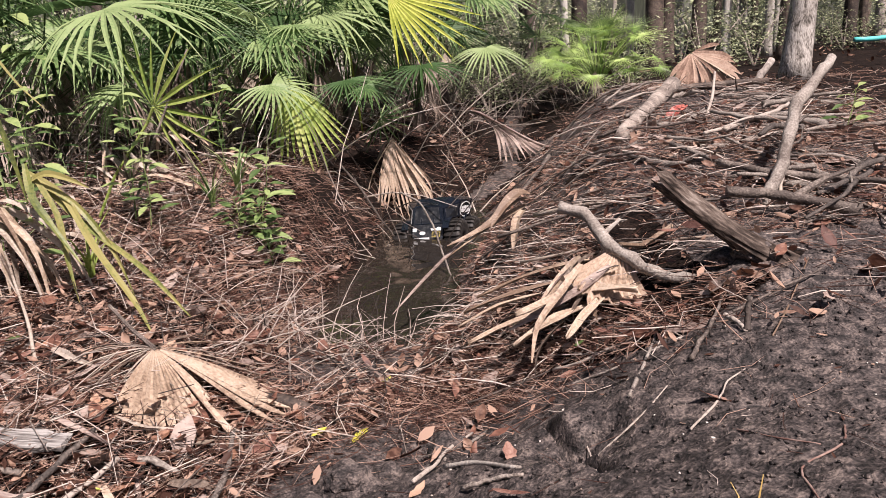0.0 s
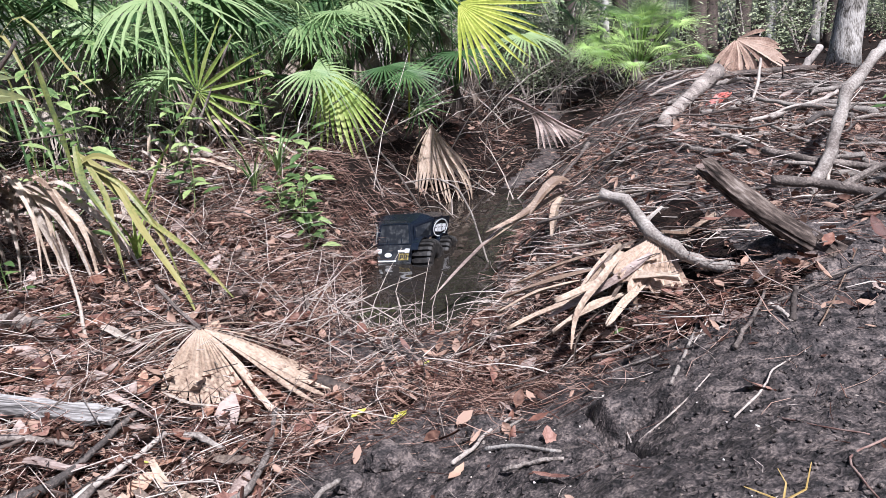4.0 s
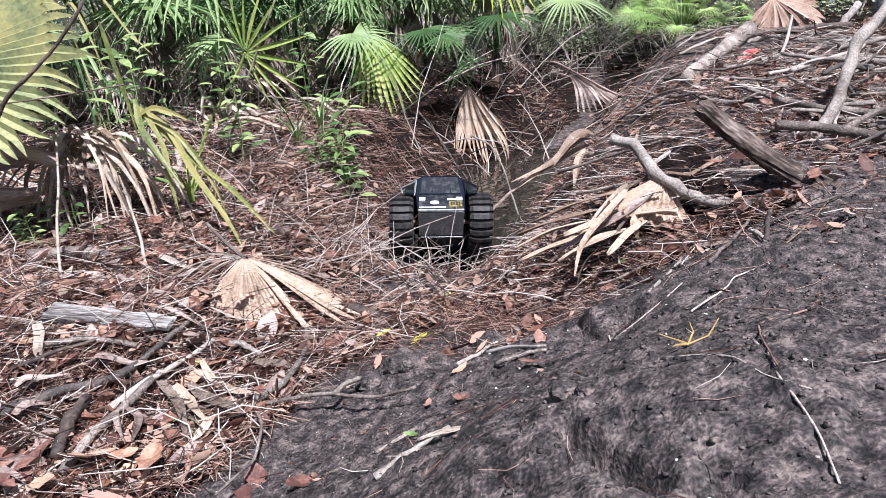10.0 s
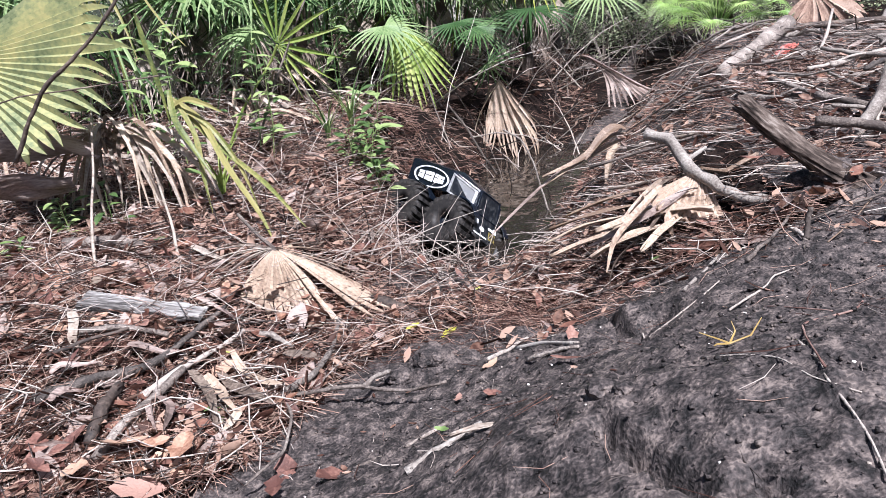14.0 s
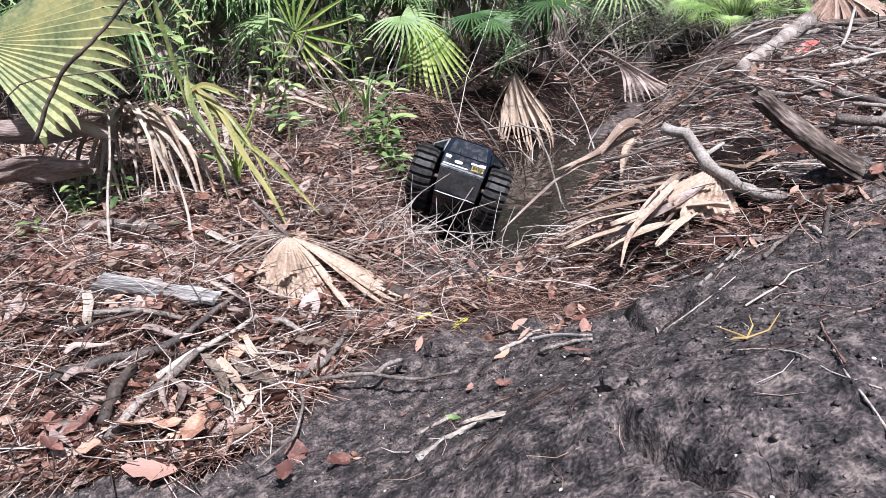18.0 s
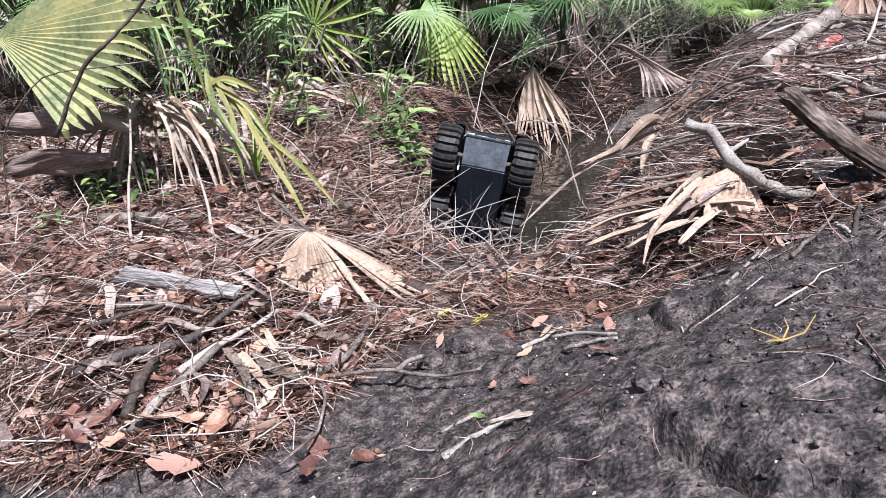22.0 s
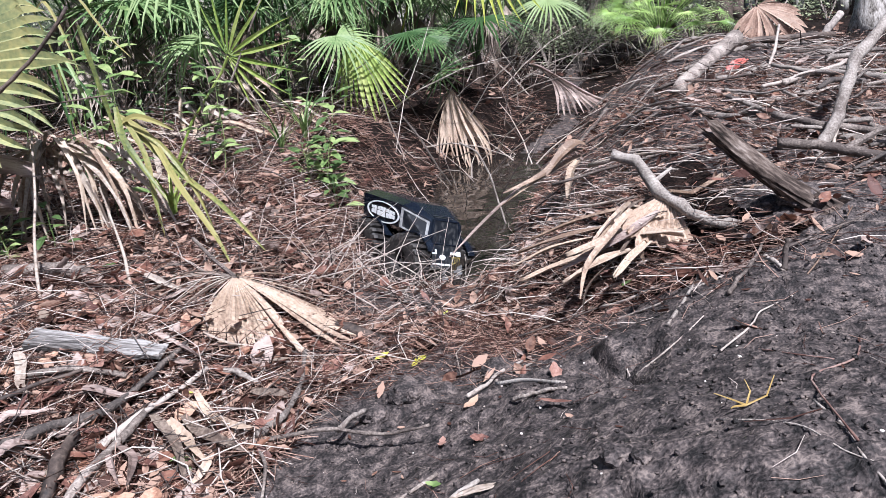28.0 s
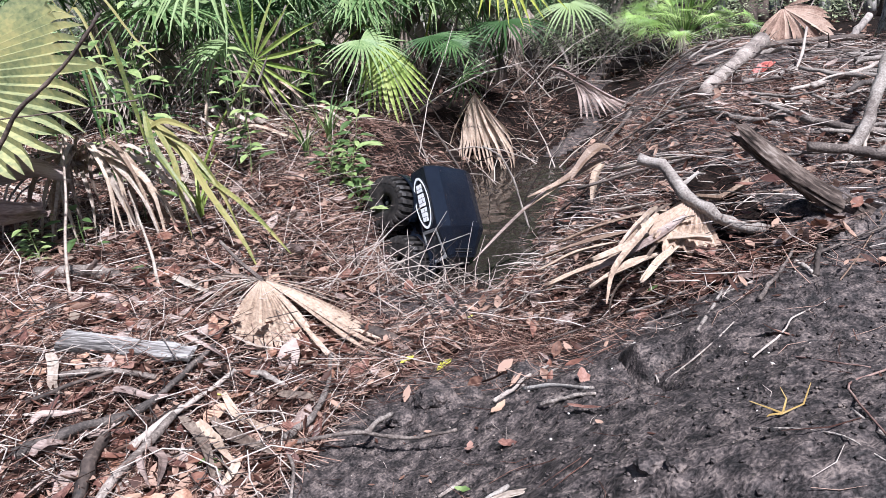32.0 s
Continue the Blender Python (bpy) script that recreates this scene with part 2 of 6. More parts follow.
def crack_depth(x, y):
    """Fissures in the mud."""
    best = 1.0
    for line in CRACKS:
        for (ax, ay), (bx, by) in zip(line, line[1:]):
            if abs(x - ax) > 0.2 or abs(y - ay) > 0.2:
                continue
            dx, dy = bx - ax, by - ay
            k = min(1, max(0, ((x - ax) * dx + (y - ay) * dy) / (dx * dx + dy * dy)))
            best = min(best, math.hypot(x - ax - k * dx, y - ay - k * dy))
    w = 0.012 + 0.008 * noise.noise((x * 30, y * 30, 8))
    return -0.050 * math.exp(-(best / max(0.004, w)) ** 2) if best < 0.08 else 0.0


def ground_h(x, y):
    """The ground's height with its small unevenness."""
    near = max(0.0, 1 - max(0, y - 4) / 8)
    z = ground_z(x, y)
    if y < 1.6 and x > -0.1:
        z += crack_depth(x, y)
    if y < 2.0 and x > -0.3:
        z += 0.006 * sstep(-0.3, 0.0, x) * sstep(2.0, 1.6, y) * max(-0.4, noise.noise((x * 7.5, y * 7.5, 12)))
    if y < 2.4:
        z += 0.007 * noise.noise((x * 38, y * 38, 1)) + 0.006 * noise.noise((x * 80, y * 80, 6)) + 0.004 * noise.noise((x * 150, y * 150, 4))
    return z + near * (0.018 * noise.noise((x * 4, y * 4, 0)) + 0.012 * noise.noise((x * 11, y * 11, 3)) + 0.007 * noise.noise((x * 26, y * 26, 7)))


def mesh_of(name, verts, faces, mat, smooth=False):
    me = bpy.data.meshes.new(name)
    me.from_pydata(verts, [], faces)
    me.materials.append(mat)
    if smooth:
        me.polygons.foreach_set("use_smooth", [True] * len(me.polygons))
    me.update()
    return me


def part(name, data, material, parent, label=""):
    """Links a bmesh, a mesh or (verts, faces) as one mesh object under a thing or a part."""
    if isinstance(data, bmesh.types.BMesh):
        me = bpy.data.meshes.new(name)
        data.to_mesh(me)
        data.free()
        me.materials.append(material)
    elif isinstance(data, tuple):
        me = mesh_of(name, data[0], data[1], material)
    else:
        me = data
    ob = new(name, me)
    ob.parent = parent
    if label:
        ob["label"] = label
    return ob


def tube(points, radii, sides=6):
    """Verts and faces of a closed tapered tube along points."""
    verts, faces = [], []
    pts = [Vector(p) for p in points]
    ref = Vector((0.3, 0.2, 1)).normalized()
    for i, p in enumerate(pts):
        d = (pts[min(i + 1, len(pts) - 1)] - pts[max(i - 1, 0)]).normalized()
        if abs(d.dot(ref)) > 0.95:
            ref = Vector((1, 0.2, 0.1)).normalized()
        u = d.cross(ref).normalized()
        v = d.cross(u)
        for k in range(sides):
            a = 2 * math.pi * k / sides
            verts.append(p + (u * math.cos(a) + v * math.sin(a)) * radii[i])
    for i in range(len(pts) - 1):
        for k in range(sides):
            a, b = i * sides + k, i * sides + (k + 1) % sides
            faces.append((a, b, b + sides, a + sides))
    faces.append(tuple(range(sides - 1, -1, -1)))
    faces.append(tuple(range((len(pts) - 1) * sides, len(pts) * sides)))
    return verts, faces


def merged(pieces):
    verts, faces = [], []
    for v, f in pieces:
        o = len(verts)
        verts.extend(v)
        faces.extend(tuple(i + o for i in q) for q in f)
    return verts, faces


def fan(radius, spread, count, droop=0.2, fold=0.35, split=0.45, rng=random, narrow=1.0, ragged=0.15, curl=0.0, steps=6):
    """A pleated fan leaf in its own space: hub at the origin, fanned round +y, upper side +z; one (verts, faces) a leaflet."""
    out = []
    da = radians(spread) / count
    for i in range(count):
        a = -radians(spread) / 2 + (i + 0.5) * da
        edge = abs(i + 0.5 - count / 2) / (count / 2)
        length = radius * (1 - 0.28 * edge ** 2) * (1 - rng.random() * ragged)
        dr = droop * (1 + rng.uniform(-0.5, 0.6))
        side = rng.uniform(-1, 1) * ragged * 0.5
        verts, faces = [], []
        for k in range(steps + 1):
            s = 0.03 + 0.97 * k / steps
            r = length * s
            full = 2 * math.tan(min(da, 0.5) / 2) * length
            w = full * min(s, split) * narrow * 1.04
            if s > split:
                w *= max(0.03, 1 - ((s - split) / (1 - split)) ** 1.4)
            bend = a + side * max(0, s - split) ** 2
            drop = dr * length * s ** 2 + curl * length * (edge ** 2) * s * 0.5
            c = Vector((math.sin(bend) * r, math.cos(bend) * r * (1 - 0.35 * dr * s), -drop))
            t = Vector((math.cos(bend), -math.sin(bend), 0))
            lift = Vector((0, 0, fold * w * 0.5))
            verts += [c - t * w / 2 + lift, c.copy(), c + t * w / 2 + lift]
            if k:
                o = 3 * (k - 1)
                faces += [(o, o + 1, o + 4, o + 3), (o + 1, o + 2, o + 5, o + 4)]
        out.append((verts, faces))
    return out


def joined_fan(radius, spread, count, droop=0.2, fold=0.45, split=0.45, rng=random, narrow=0.8, ragged=0.2, steps=4, blunt=1.5):
    """The same leaf as one connected blade: pleated and whole up to the split, then free tips."""
    verts, faces = [Vector((0, 0, 0))], []
    da = radians(spread) / count
    inner = []
    dr = droop
    ridge = []
    for i in range(count + 1):
        a = -radians(spread) / 2 + i * da
        row = []
        for s in (0.12, split):
            r = radius * s
            row.append(len(verts))
            verts.append(Vector((math.sin(a) * r, math.cos(a) * r, -dr * radius * s * s + fold * r * da * 0.4)))
        ridge.append(row)
    for i in range(count):
        a = -radians(spread) / 2 + (i + 0.5) * da
        edge = abs(i + 0.5 - count / 2) / (count / 2)
        length = radius * (1 - 0.28 * edge ** 2) * (1 - rng.random() * ragged)
        d2 = dr * rng.uniform(0.7, 1.7)
        side = rng.uniform(-0.5, 0.5) * ragged
        mid = []
        for s in (0.12, split):
            r = radius * s
            mid.append(len(verts))
            verts.append(Vector((math.sin(a) * r, math.cos(a) * r, -dr * radius * s * s)))
        l, rt = ridge[i], ridge[i + 1]
        faces += [(0, mid[0], l[0]), (0, rt[0], mid[0]), (l[0], mid[0], mid[1], l[1]), (mid[0], rt[0], rt[1], mid[1])]
        last = (l[1], mid[1], rt[1])
        w0 = 2 * math.tan(da / 2) * radius * split * narrow
        for k in range(1, steps + 1):
            f = k / steps
            s = split + (1 - split) * f
            r = split * radius + (length - split * radius) * f
            b = a + side * f * f
            w = w0 * max(0.03, 1 - f ** blunt)
            z = -dr * radius * split ** 2 - (d2 * length * s * s - d2 * radius * split ** 2)
            c = Vector((math.sin(b) * r, math.cos(b) * r * (1 - 0.3 * d2 * f), z))
            t = Vector((math.cos(b), -math.sin(b), 0))
            o = len(verts)
            verts += [c - t * w / 2 + Vector((0, 0, fold * w * 0.5)), c, c + t * w / 2 + Vector((0, 0, fold * w * 0.5))]
            faces += [(last[0], last[1], o + 1, o), (last[1], last[2], o + 2, o + 1)]
            last = (o, o + 1, o + 2)
    return verts, faces


def ribbon(points, width, rng, fold=0.35, tip=0.12, wave=0.12):
    """A strap of leaf through points: folded along its rib, twisting a little and tapering to its tip."""
    p = [Vector(q) for q in points]
    line = []
    for i in range(len(p) - 1):
        a, b, c, d = p[max(0, i - 1)], p[i], p[i + 1], p[min(len(p) - 1, i + 2)]
        for k in range(4):
            f = k / 4
            line.append(0.5 * ((2 * b) + (c - a) * f + (2 * a - 5 * b + 4 * c - d) * f * f + (3 * b - a - 3 * c + d) * f ** 3))
    line.append(p[-1])
    n = len(line) - 1
    turn, verts, faces = rng.uniform(-0.6, 0.6), [], []
    drift = rng.uniform(-1.0, 1.0)
    for i, q in enumerate(line):
        s = i / n
        d = (line[min(n, i + 1)] - line[max(0, i - 1)]).normalized()
        u = d.cross(Vector((0.1, -0.35, 1))).normalized()
        v = u.cross(d)
        a = turn + drift * s
        u, v = u * math.cos(a) + v * math.sin(a), v * math.cos(a) - u * math.sin(a)
        w = width * (1 - (1 - tip) * max(0, (s - 0.45) / 0.55) ** 1.6) * (0.55 + 0.45 * min(1, s * 5)) * (1 + rng.uniform(-wave, wave))
        lift = v * (fold * w * 0.5)
        verts += [q - u * w / 2 + lift, q.copy(), q + u * w / 2 + lift]
        if i:
            o = 3 * (i - 1)
            faces += [(o, o + 1, o + 4, o + 3), (o + 1, o + 2, o + 5, o + 4)]
    return verts, faces


def aim(hub, tip, up):
    """A pose whose +y goes from hub to tip and whose +z is near up."""
    y = (Vector(tip) - Vector(hub)).normalized()
    x = y.cross(Vector(up)).normalized()
    z = x.cross(y)
    m = Matrix((x, y, z)).transposed().to_4x4()
    m.translation = Vector(hub)
    return m


def placed(piece, m):
    return [m @ v for v in piece[0]], piece[1]


# ---- ground and water ----
def ground_sheet():
    xs, ys = [], []
    x = 0.0
    while x < 60:
        xs.append(x)
        x += 0.0085 + 0.055 * max(0, x - 1.3)
    xs = [-v for v in reversed(xs[1:])] + xs
    y = -3.0
    while y < 70:
        ys.append(y)
        y += 0.0085 + 0.012 * max(0, y - 1.8) + 0.06 * max(0, y - 9.0) + (0.12 if y < 0.15 else 0)
    verts = []
    for yy in ys:
        for xx in xs:
            verts.append((xx, yy, ground_h(xx, yy)))
    n = len(xs)
    faces = [(j * n + i, j * n + i + 1, (j + 1) * n + i + 1, (j + 1) * n + i) for j in range(len(ys) - 1) for i in range(n - 1)]
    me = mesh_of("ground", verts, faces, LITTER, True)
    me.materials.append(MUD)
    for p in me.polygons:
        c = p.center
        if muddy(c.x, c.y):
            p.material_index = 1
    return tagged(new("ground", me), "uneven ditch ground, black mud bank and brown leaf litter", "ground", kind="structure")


MUD_EDGE = ((-6.0, 0.70), (-0.95, 0.90), (-0.64, 0.99), (-0.50, 1.22), (-0.43, 1.48), (-0.385, 1.68), (-0.28, 1.90), (-0.13, 2.04), (0.0, 2.13), (0.12, 2.11), (0.24, 2.06), (0.37, 1.96), (0.50, 1.80), (0.60, 1.71), (0.75, 1.70), (0.95, 1.83), (1.26, 2.14), (2.1, 2.7), (9.0, 2.9))


def muddy(x, y):
    """Bare black mud: the bank on the camera's side, and the wet bed of the ditch."""
    wob = 0.07 * noise.noise((x * 2.3, y * 2.3, 5)) + 0.05 * noise.noise((x * 9, y * 9, 2)) + 0.02 * noise.noise((x * 25, y * 25, 4))
    cx, bed = ditch(y)
    d = x - cx
    if x > 2.6 + 2 * wob or y < -1.0 + 2 * wob or x < -1.3 + 2 * wob and y < 1.5:
        return False
    for (xa, ya), (xb, yb) in zip(MUD_EDGE, MUD_EDGE[1:]):
        if xa <= x < xb and y < ya + (yb - ya) * (x - xa) / (xb - xa) + wob:
            return True
    if y > 2.2 and abs(d) < (0.24 if y < 4.8 else 0.08) + wob:
        return True
    return d > 0.2 and 2.6 < y < 7.5 and noise.noise((x * 3, y * 3, 9)) > -0.28 or (x > 0.8 and 1.8 < y < 6 and noise.noise((x * 2.5, y * 2.5, 4)) > -0.25)


ground = ground_sheet()
water = tagged(new("water", mesh_of("water", [(-1.2, 2.5, -0.40), (1.2, 2.5, -0.40), (3.5, 9, -0.40), (-1.0, 9, -0.40)], [(0, 1, 2, 3)], WATER)),
               "shallow murky brown water in the ditch", "water", kind="structure")


# ---- the truck ----
def box(sx, sy, sz, bevel=0.004, at=(0, 0, 0)):
    bm = bmesh.new()
    bmesh.ops.create_cube(bm, size=1, matrix=Matrix.Translation(at) @ Matrix.Diagonal((sx, sy, sz, 1)))
    if bevel:
        bmesh.ops.bevel(bm, geom=bm.edges[:], offset=bevel, segments=2, profile=0.5, affect="EDGES")
    return bm


def quad_hull(rings):
    """A closed bevelled hull through rings of the same number of corners."""
    bm = bmesh.new()
    rows = [[bm.verts.new(p) for p in ring] for ring in rings]
    k = len(rows[0])
    for a, b in zip(rows, rows[1:]):
        for i in range(k):
            bm.faces.new((a[i], a[(i + 1) % k], b[(i + 1) % k], b[i]))
    bm.faces.new(rows[0])
    bm.faces.new(list(reversed(rows[-1])))
    bmesh.ops.recalc_face_normals(bm, faces=bm.faces[:])
    bmesh.ops.bevel(bm, geom=bm.edges[:], offset=0.0025, segments=2, affect="EDGES")
    return bm


def mirrored(right):
    """A ring of corners: the right half from low to high, then its mirror image from high to low."""
    return list(right) + [(-x, y, z) for x, y, z in reversed(right)]


# right half of each section of the cabin: low edge, shoulder, roof edge; +y ahead, +x its right, axles at z 0
CABIN = [((0.140, -0.258, 0.142), (0.158, -0.262, 0.222), (0.096, -0.262, 0.246)),
         ((0.156, -0.246, 0.136), (0.182, -0.246, 0.246), (0.108, -0.248, 0.271)),
         ((0.158, 0.040, 0.136), (0.182, 0.050, 0.247), (0.112, 0.045, 0.272)),
         ((0.112, 0.196, 0.108), (0.099, 0.178, 0.213), (0.088, 0.174, 0.220)),
         ((0.110, 0.212, 0.062), (0.108, 0.208, 0.103), (0.101, 0.208, 0.106)),
         ((0.106, 0.246, 0.000), (0.106, 0.248, 0.008), (0.100, 0.248, 0.012))]


def tyre():
    """A low-pressure paddle tyre, axle along x."""
    prof = [(-0.046, 0.040), (-0.050, 0.060), (-0.052, 0.100), (-0.047, 0.114), (-0.03, 0.118), (0.03, 0.118), (0.047, 0.114), (0.052, 0.100), (0.050, 0.060), (0.046, 0.040), (0.020, 0.036), (-0.020, 0.036)]
    n = 40
    verts, faces = [], []
    for i in range(n):
        a = 2 * math.pi * i / n
        for x, r in prof:
            verts.append((x, r * math.cos(a), r * math.sin(a)))
    k = len(prof)
    for i in range(n):
        for j in range(k):
            a, b = i * k + j, i * k + (j + 1) % k
            c, d = ((i + 1) % n) * k + (j + 1) % k, ((i + 1) % n) * k + j
            faces.append((a, b, c, d))
    return verts, faces


def lug():
    """One paddle of the tread: a rounded bar right across the tyre that bends over its shoulders."""
    verts, faces = [], []
    line = ((-0.054, 0.094, 0.104, 0.05), (-0.052, 0.108, 0.121, 0.03), (-0.036, 0.114, 0.1305, 0.012), (0.0, 0.114, 0.132, 0.0), (0.036, 0.114, 0.1305, 0.012), (0.052, 0.108, 0.121, 0.03), (0.054, 0.094, 0.104, 0.05))
    for x, r0, r1, tw in line:
        for da, r in ((-0.100, r0), (-0.078, r1), (0.060, r1), (0.092, r0)):
            verts.append((x, r * math.cos(tw + da), r * math.sin(tw + da)))
    for q in range(0, 4 * (len(line) - 1), 4):
        faces += [(q + j, q + j + 1, q + j + 5, q + j + 4) for j in range(3)]
    e = 4 * (len(line) - 1)
    faces += [(0, 1, 2, 3), (e, e + 1, e + 2, e + 3)]
    return verts, faces


def plate(points, thick=0.004):
    """A thin solid polygon: corners in order, thickened along its normal."""
    p = [Vector(q) for q in points]
    n = (p[1] - p[0]).cross(p[2] - p[0]).normalized() * thick
    k = len(p)
    verts = p + [q + n for q in p]
    faces = [tuple(range(k - 1, -1, -1)), tuple(range(k, 2 * k))] + [(i, (i + 1) % k, (i + 1) % k + k, i + k) for i in range(k)]
    return verts, faces


def frame_of(points, width=0.009, thick=0.006):
    """A flat frame round a polygon."""
    p = [Vector(q) for q in points]
    c = sum(p, Vector()) / len(p)
    inner = [c + (q - c) * (1 - width / (q - c).length * 1.3) for q in p]
    return merged([plate([p[i], p[(i + 1) % len(p)], inner[(i + 1) % len(p)], inner[i]], thick) for i in range(len(p))])


def on_face(a, b, c, d, u, v, out=0.0):
    """The point at u across and v up the four-cornered face a (low, u 0), b (low, u 1), c (high, u 1), d (high, u 0), lifted off it."""
    a, b, c, d = Vector(a), Vector(b), Vector(c), Vector(d)
    n = (b - a).cross(d - a).normalized()
    return (a.lerp(b, u)).lerp(d.lerp(c, u), v) + n * out


def face_patch(face, u0, u1, v0, v1, out, thick):
    return plate([on_face(*face, u, v, out) for u, v in ((u0, v0), (u1, v0), (u1, v1), (u0, v1))], thick)


def face_ring(face, u, v, ru, rv, thin, out, thick, n=32):
    """An oval band lying on a face; thin is the inner oval's share, 0 for a full oval."""
    pieces = []
    for i in range(n):
        q = []
        for j, f in ((i, 1.0), (i + 1, 1.0), (i + 1, thin), (i, thin)):
            a = 2 * math.pi * j / n
            q.append(on_face(*face, u + ru * f * math.cos(a), v + rv * f * math.sin(a), out))
        pieces.append(plate(q if thin else q[:3], thick))
    return merged(pieces)


def arch(sx, sy):
    """A curved fender lip over a wheel."""
    verts, faces = [], []
    n = 12
    for i in range(n + 1):
        a = radians(34 + 112 * i / n)
        for x, rr in ((0.118, 0.140), (0.172 if sy < 0 else 0.160, 0.140), (0.172 if sy < 0 else 0.160, 0.146), (0.118, 0.146)):
            verts.append((sx * x, sy * 0.15 + rr * math.cos(a), rr * math.sin(a)))
    for i in range(n):
        for j in range(4):
            o, q = 4 * i + j, 4 * i + (j + 1) % 4
            faces.append((o, q, q + 4, o + 4))
    faces += [(0, 1, 2, 3), tuple(range(4 * n, 4 * n + 4))]
    return verts, faces


def truck():
    t = tagged(new("toy_truck"), "black faceted radio-controlled truck with four fat paddle tyres", "toy truck")
    part("body", quad_hull([mirrored(h) for h in CABIN]), BODY, t)
    part("tub", box(0.212, 0.39, 0.175, 0.018, (0, -0.055, 0.022)), BODY, t, "black belly tub")
    part("skid_plate", plate([(0.098, 0.138, -0.056), (-0.098, 0.138, -0.056), (-0.102, 0.246, -0.002), (0.102, 0.246, -0.002)], 0.004), PLATE, t, "scuffed bare metal skid plate")
    part("undertray", plate([(0.092, -0.22, -0.070), (-0.092, -0.22, -0.070), (-0.098, 0.136, -0.066), (0.098, 0.136, -0.066)], 0.003), BODY, t, "black bolted undertray")
    part("bumper", box(0.206, 0.012, 0.014, 0.004, (0, 0.252, 0.006)), DULL, t, "grey bumper lip")
    # the front: windscreen above, panel with lamps below
    shield = ((0.101, 0.208, 0.106), (-0.101, 0.208, 0.106), (-0.088, 0.174, 0.220), (0.088, 0.174, 0.220))
    nose = ((0.101, 0.248, 0.012), (-0.101, 0.248, 0.012), (-0.101, 0.208, 0.106), (0.101, 0.208, 0.106))
    part("windscreen", face_patch(shield, 0.03, 0.97, 0.04, 0.96, 0.003, 0.003), SMOKED, t, "muddy grey windscreen")
    part("windscreen_frame", frame_of([on_face(*shield, u, v, 0.004) for u, v in ((0.0, 0.0), (1.0, 0.0), (1.0, 1.0), (0.0, 1.0))], 0.008, 0.005), BODY, t)
    for u in (0.30, 0.72):
        part("wiper", face_patch(shield, u, u + 0.018, 0.06, 0.30, 0.007, 0.003), BODY, t)
    part("front_panel", face_patch(nose, 0.01, 0.99, 0.03, 0.98, 0.003, 0.003), SMOKED, t, "muddy grey front panel")
    part("badge", plate([on_face(*nose, 0.36 + 0.10 * math.cos(math.pi * k / 10), 0.40 + 0.12 * math.sin(math.pi * k / 10), 0.0065) for k in range(20)], 0.002), WHITE, t, "white oval badge")
    part("light_strip", face_patch(nose, 0.64, 0.86, 0.56, 0.68, 0.0065, 0.002), WHITE, t, "white light strip")
    part("light_strip", face_patch(nose, 0.02, 0.60, 0.02, 0.10, 0.0065, 0.002), LAMP, t, "pale strip")
    pl = part("plate", face_patch(nose, 0.68, 0.96, 0.10, 0.48, 0.0065, 0.002), PLATEYELLOW, t, "small yellow and black plate")
    for k in range(4):
        part("bar", face_patch(nose, 0.71 + 0.06 * k, 0.745 + 0.06 * k, 0.17 + 0.05 * (k % 2), 0.40, 0.0090, 0.001), RUBBER, pl)
    for u in (0.09, 0.91):
        part("headlight", face_patch(nose, u - 0.065, u + 0.065, 0.52, 0.74, 0.0070, 0.004), LAMP, t, "square white headlight")
    roof = ((0.112, 0.045, 0.272), (-0.112, 0.045, 0.272), (-0.108, -0.248, 0.271), (0.108, -0.248, 0.271))
    front = ((0.088, 0.174, 0.220), (-0.088, 0.174, 0.220), (-0.112, 0.045, 0.272), (0.112, 0.045, 0.272))
    for v in (0.10, 0.20):
        part("roof_strip", face_patch(front, 0.15, 0.85, v, v + 0.025, 0.0015, 0.002), DULL, t, "thin grey strip")
    for u in (0.06, 0.94):
        for v in (0.08, 0.5, 0.92):
            part("screw", face_ring(roof, u, v, 0.016, 0.013, 0, 0.001, 0.0015, 8), RUBBER, t)
    for sx in (-1, 1):
        def m(face):
            return [(x * sx, y, z) for x, y, z in (face if sx > 0 else (face[1], face[0], face[3], face[2]))]
        wall = m(((0.156, -0.246, 0.136), (0.158, 0.040, 0.136), (0.182, 0.050, 0.247), (0.182, -0.246, 0.246)))
        cheek = m(((0.158, 0.040, 0.136), (0.112, 0.196, 0.108), (0.099, 0.178, 0.213), (0.182, 0.050, 0.247)))
        u0, u1 = (0.03, 0.96) if sx > 0 else (0.04, 0.97)
        w = part("side_window", face_patch(cheek, u0, u1, 0.10, 0.88, 0.003, 0.002), SMOKED, t, "dark side window in a silver frame" if sx > 0 else "dark side window")
        part("window_frame", frame_of([on_face(*cheek, u, v, 0.004) for u, v in ((u0 - 0.03, 0.06), (u1 + 0.03, 0.06), (u1 + 0.03, 0.92), (u0 - 0.03, 0.92))], 0.012, 0.004), FRAMES if sx > 0 else BODY, w, "silver window frame" if sx > 0 else "black window frame")
        dc = 0.545 if sx > 0 else 0.455
        d = part("decal", face_ring(wall, dc, 0.43, 0.430, 0.46, 0.90, 0.003, 0.0015), WHITE, t, "white oval decal ring")
        for k in range(8):
            c, h = dc + 0.078 * (k - 3.5), 0.22 - 0.016 * abs(k - 3.5)
            for v0, v1 in (((0.43 - h, 0.43 + h),) if k in (1, 4, 6) else ((0.43 + h * 0.25, 0.43 + h), (0.43 - h, 0.43 + h * 0.05))):
                part("bar", face_patch(wall, c - 0.034, c + (0.016 if k in (1, 4) else 0.034), v0, v1, 0.003, 0.0015), WHITE, d)
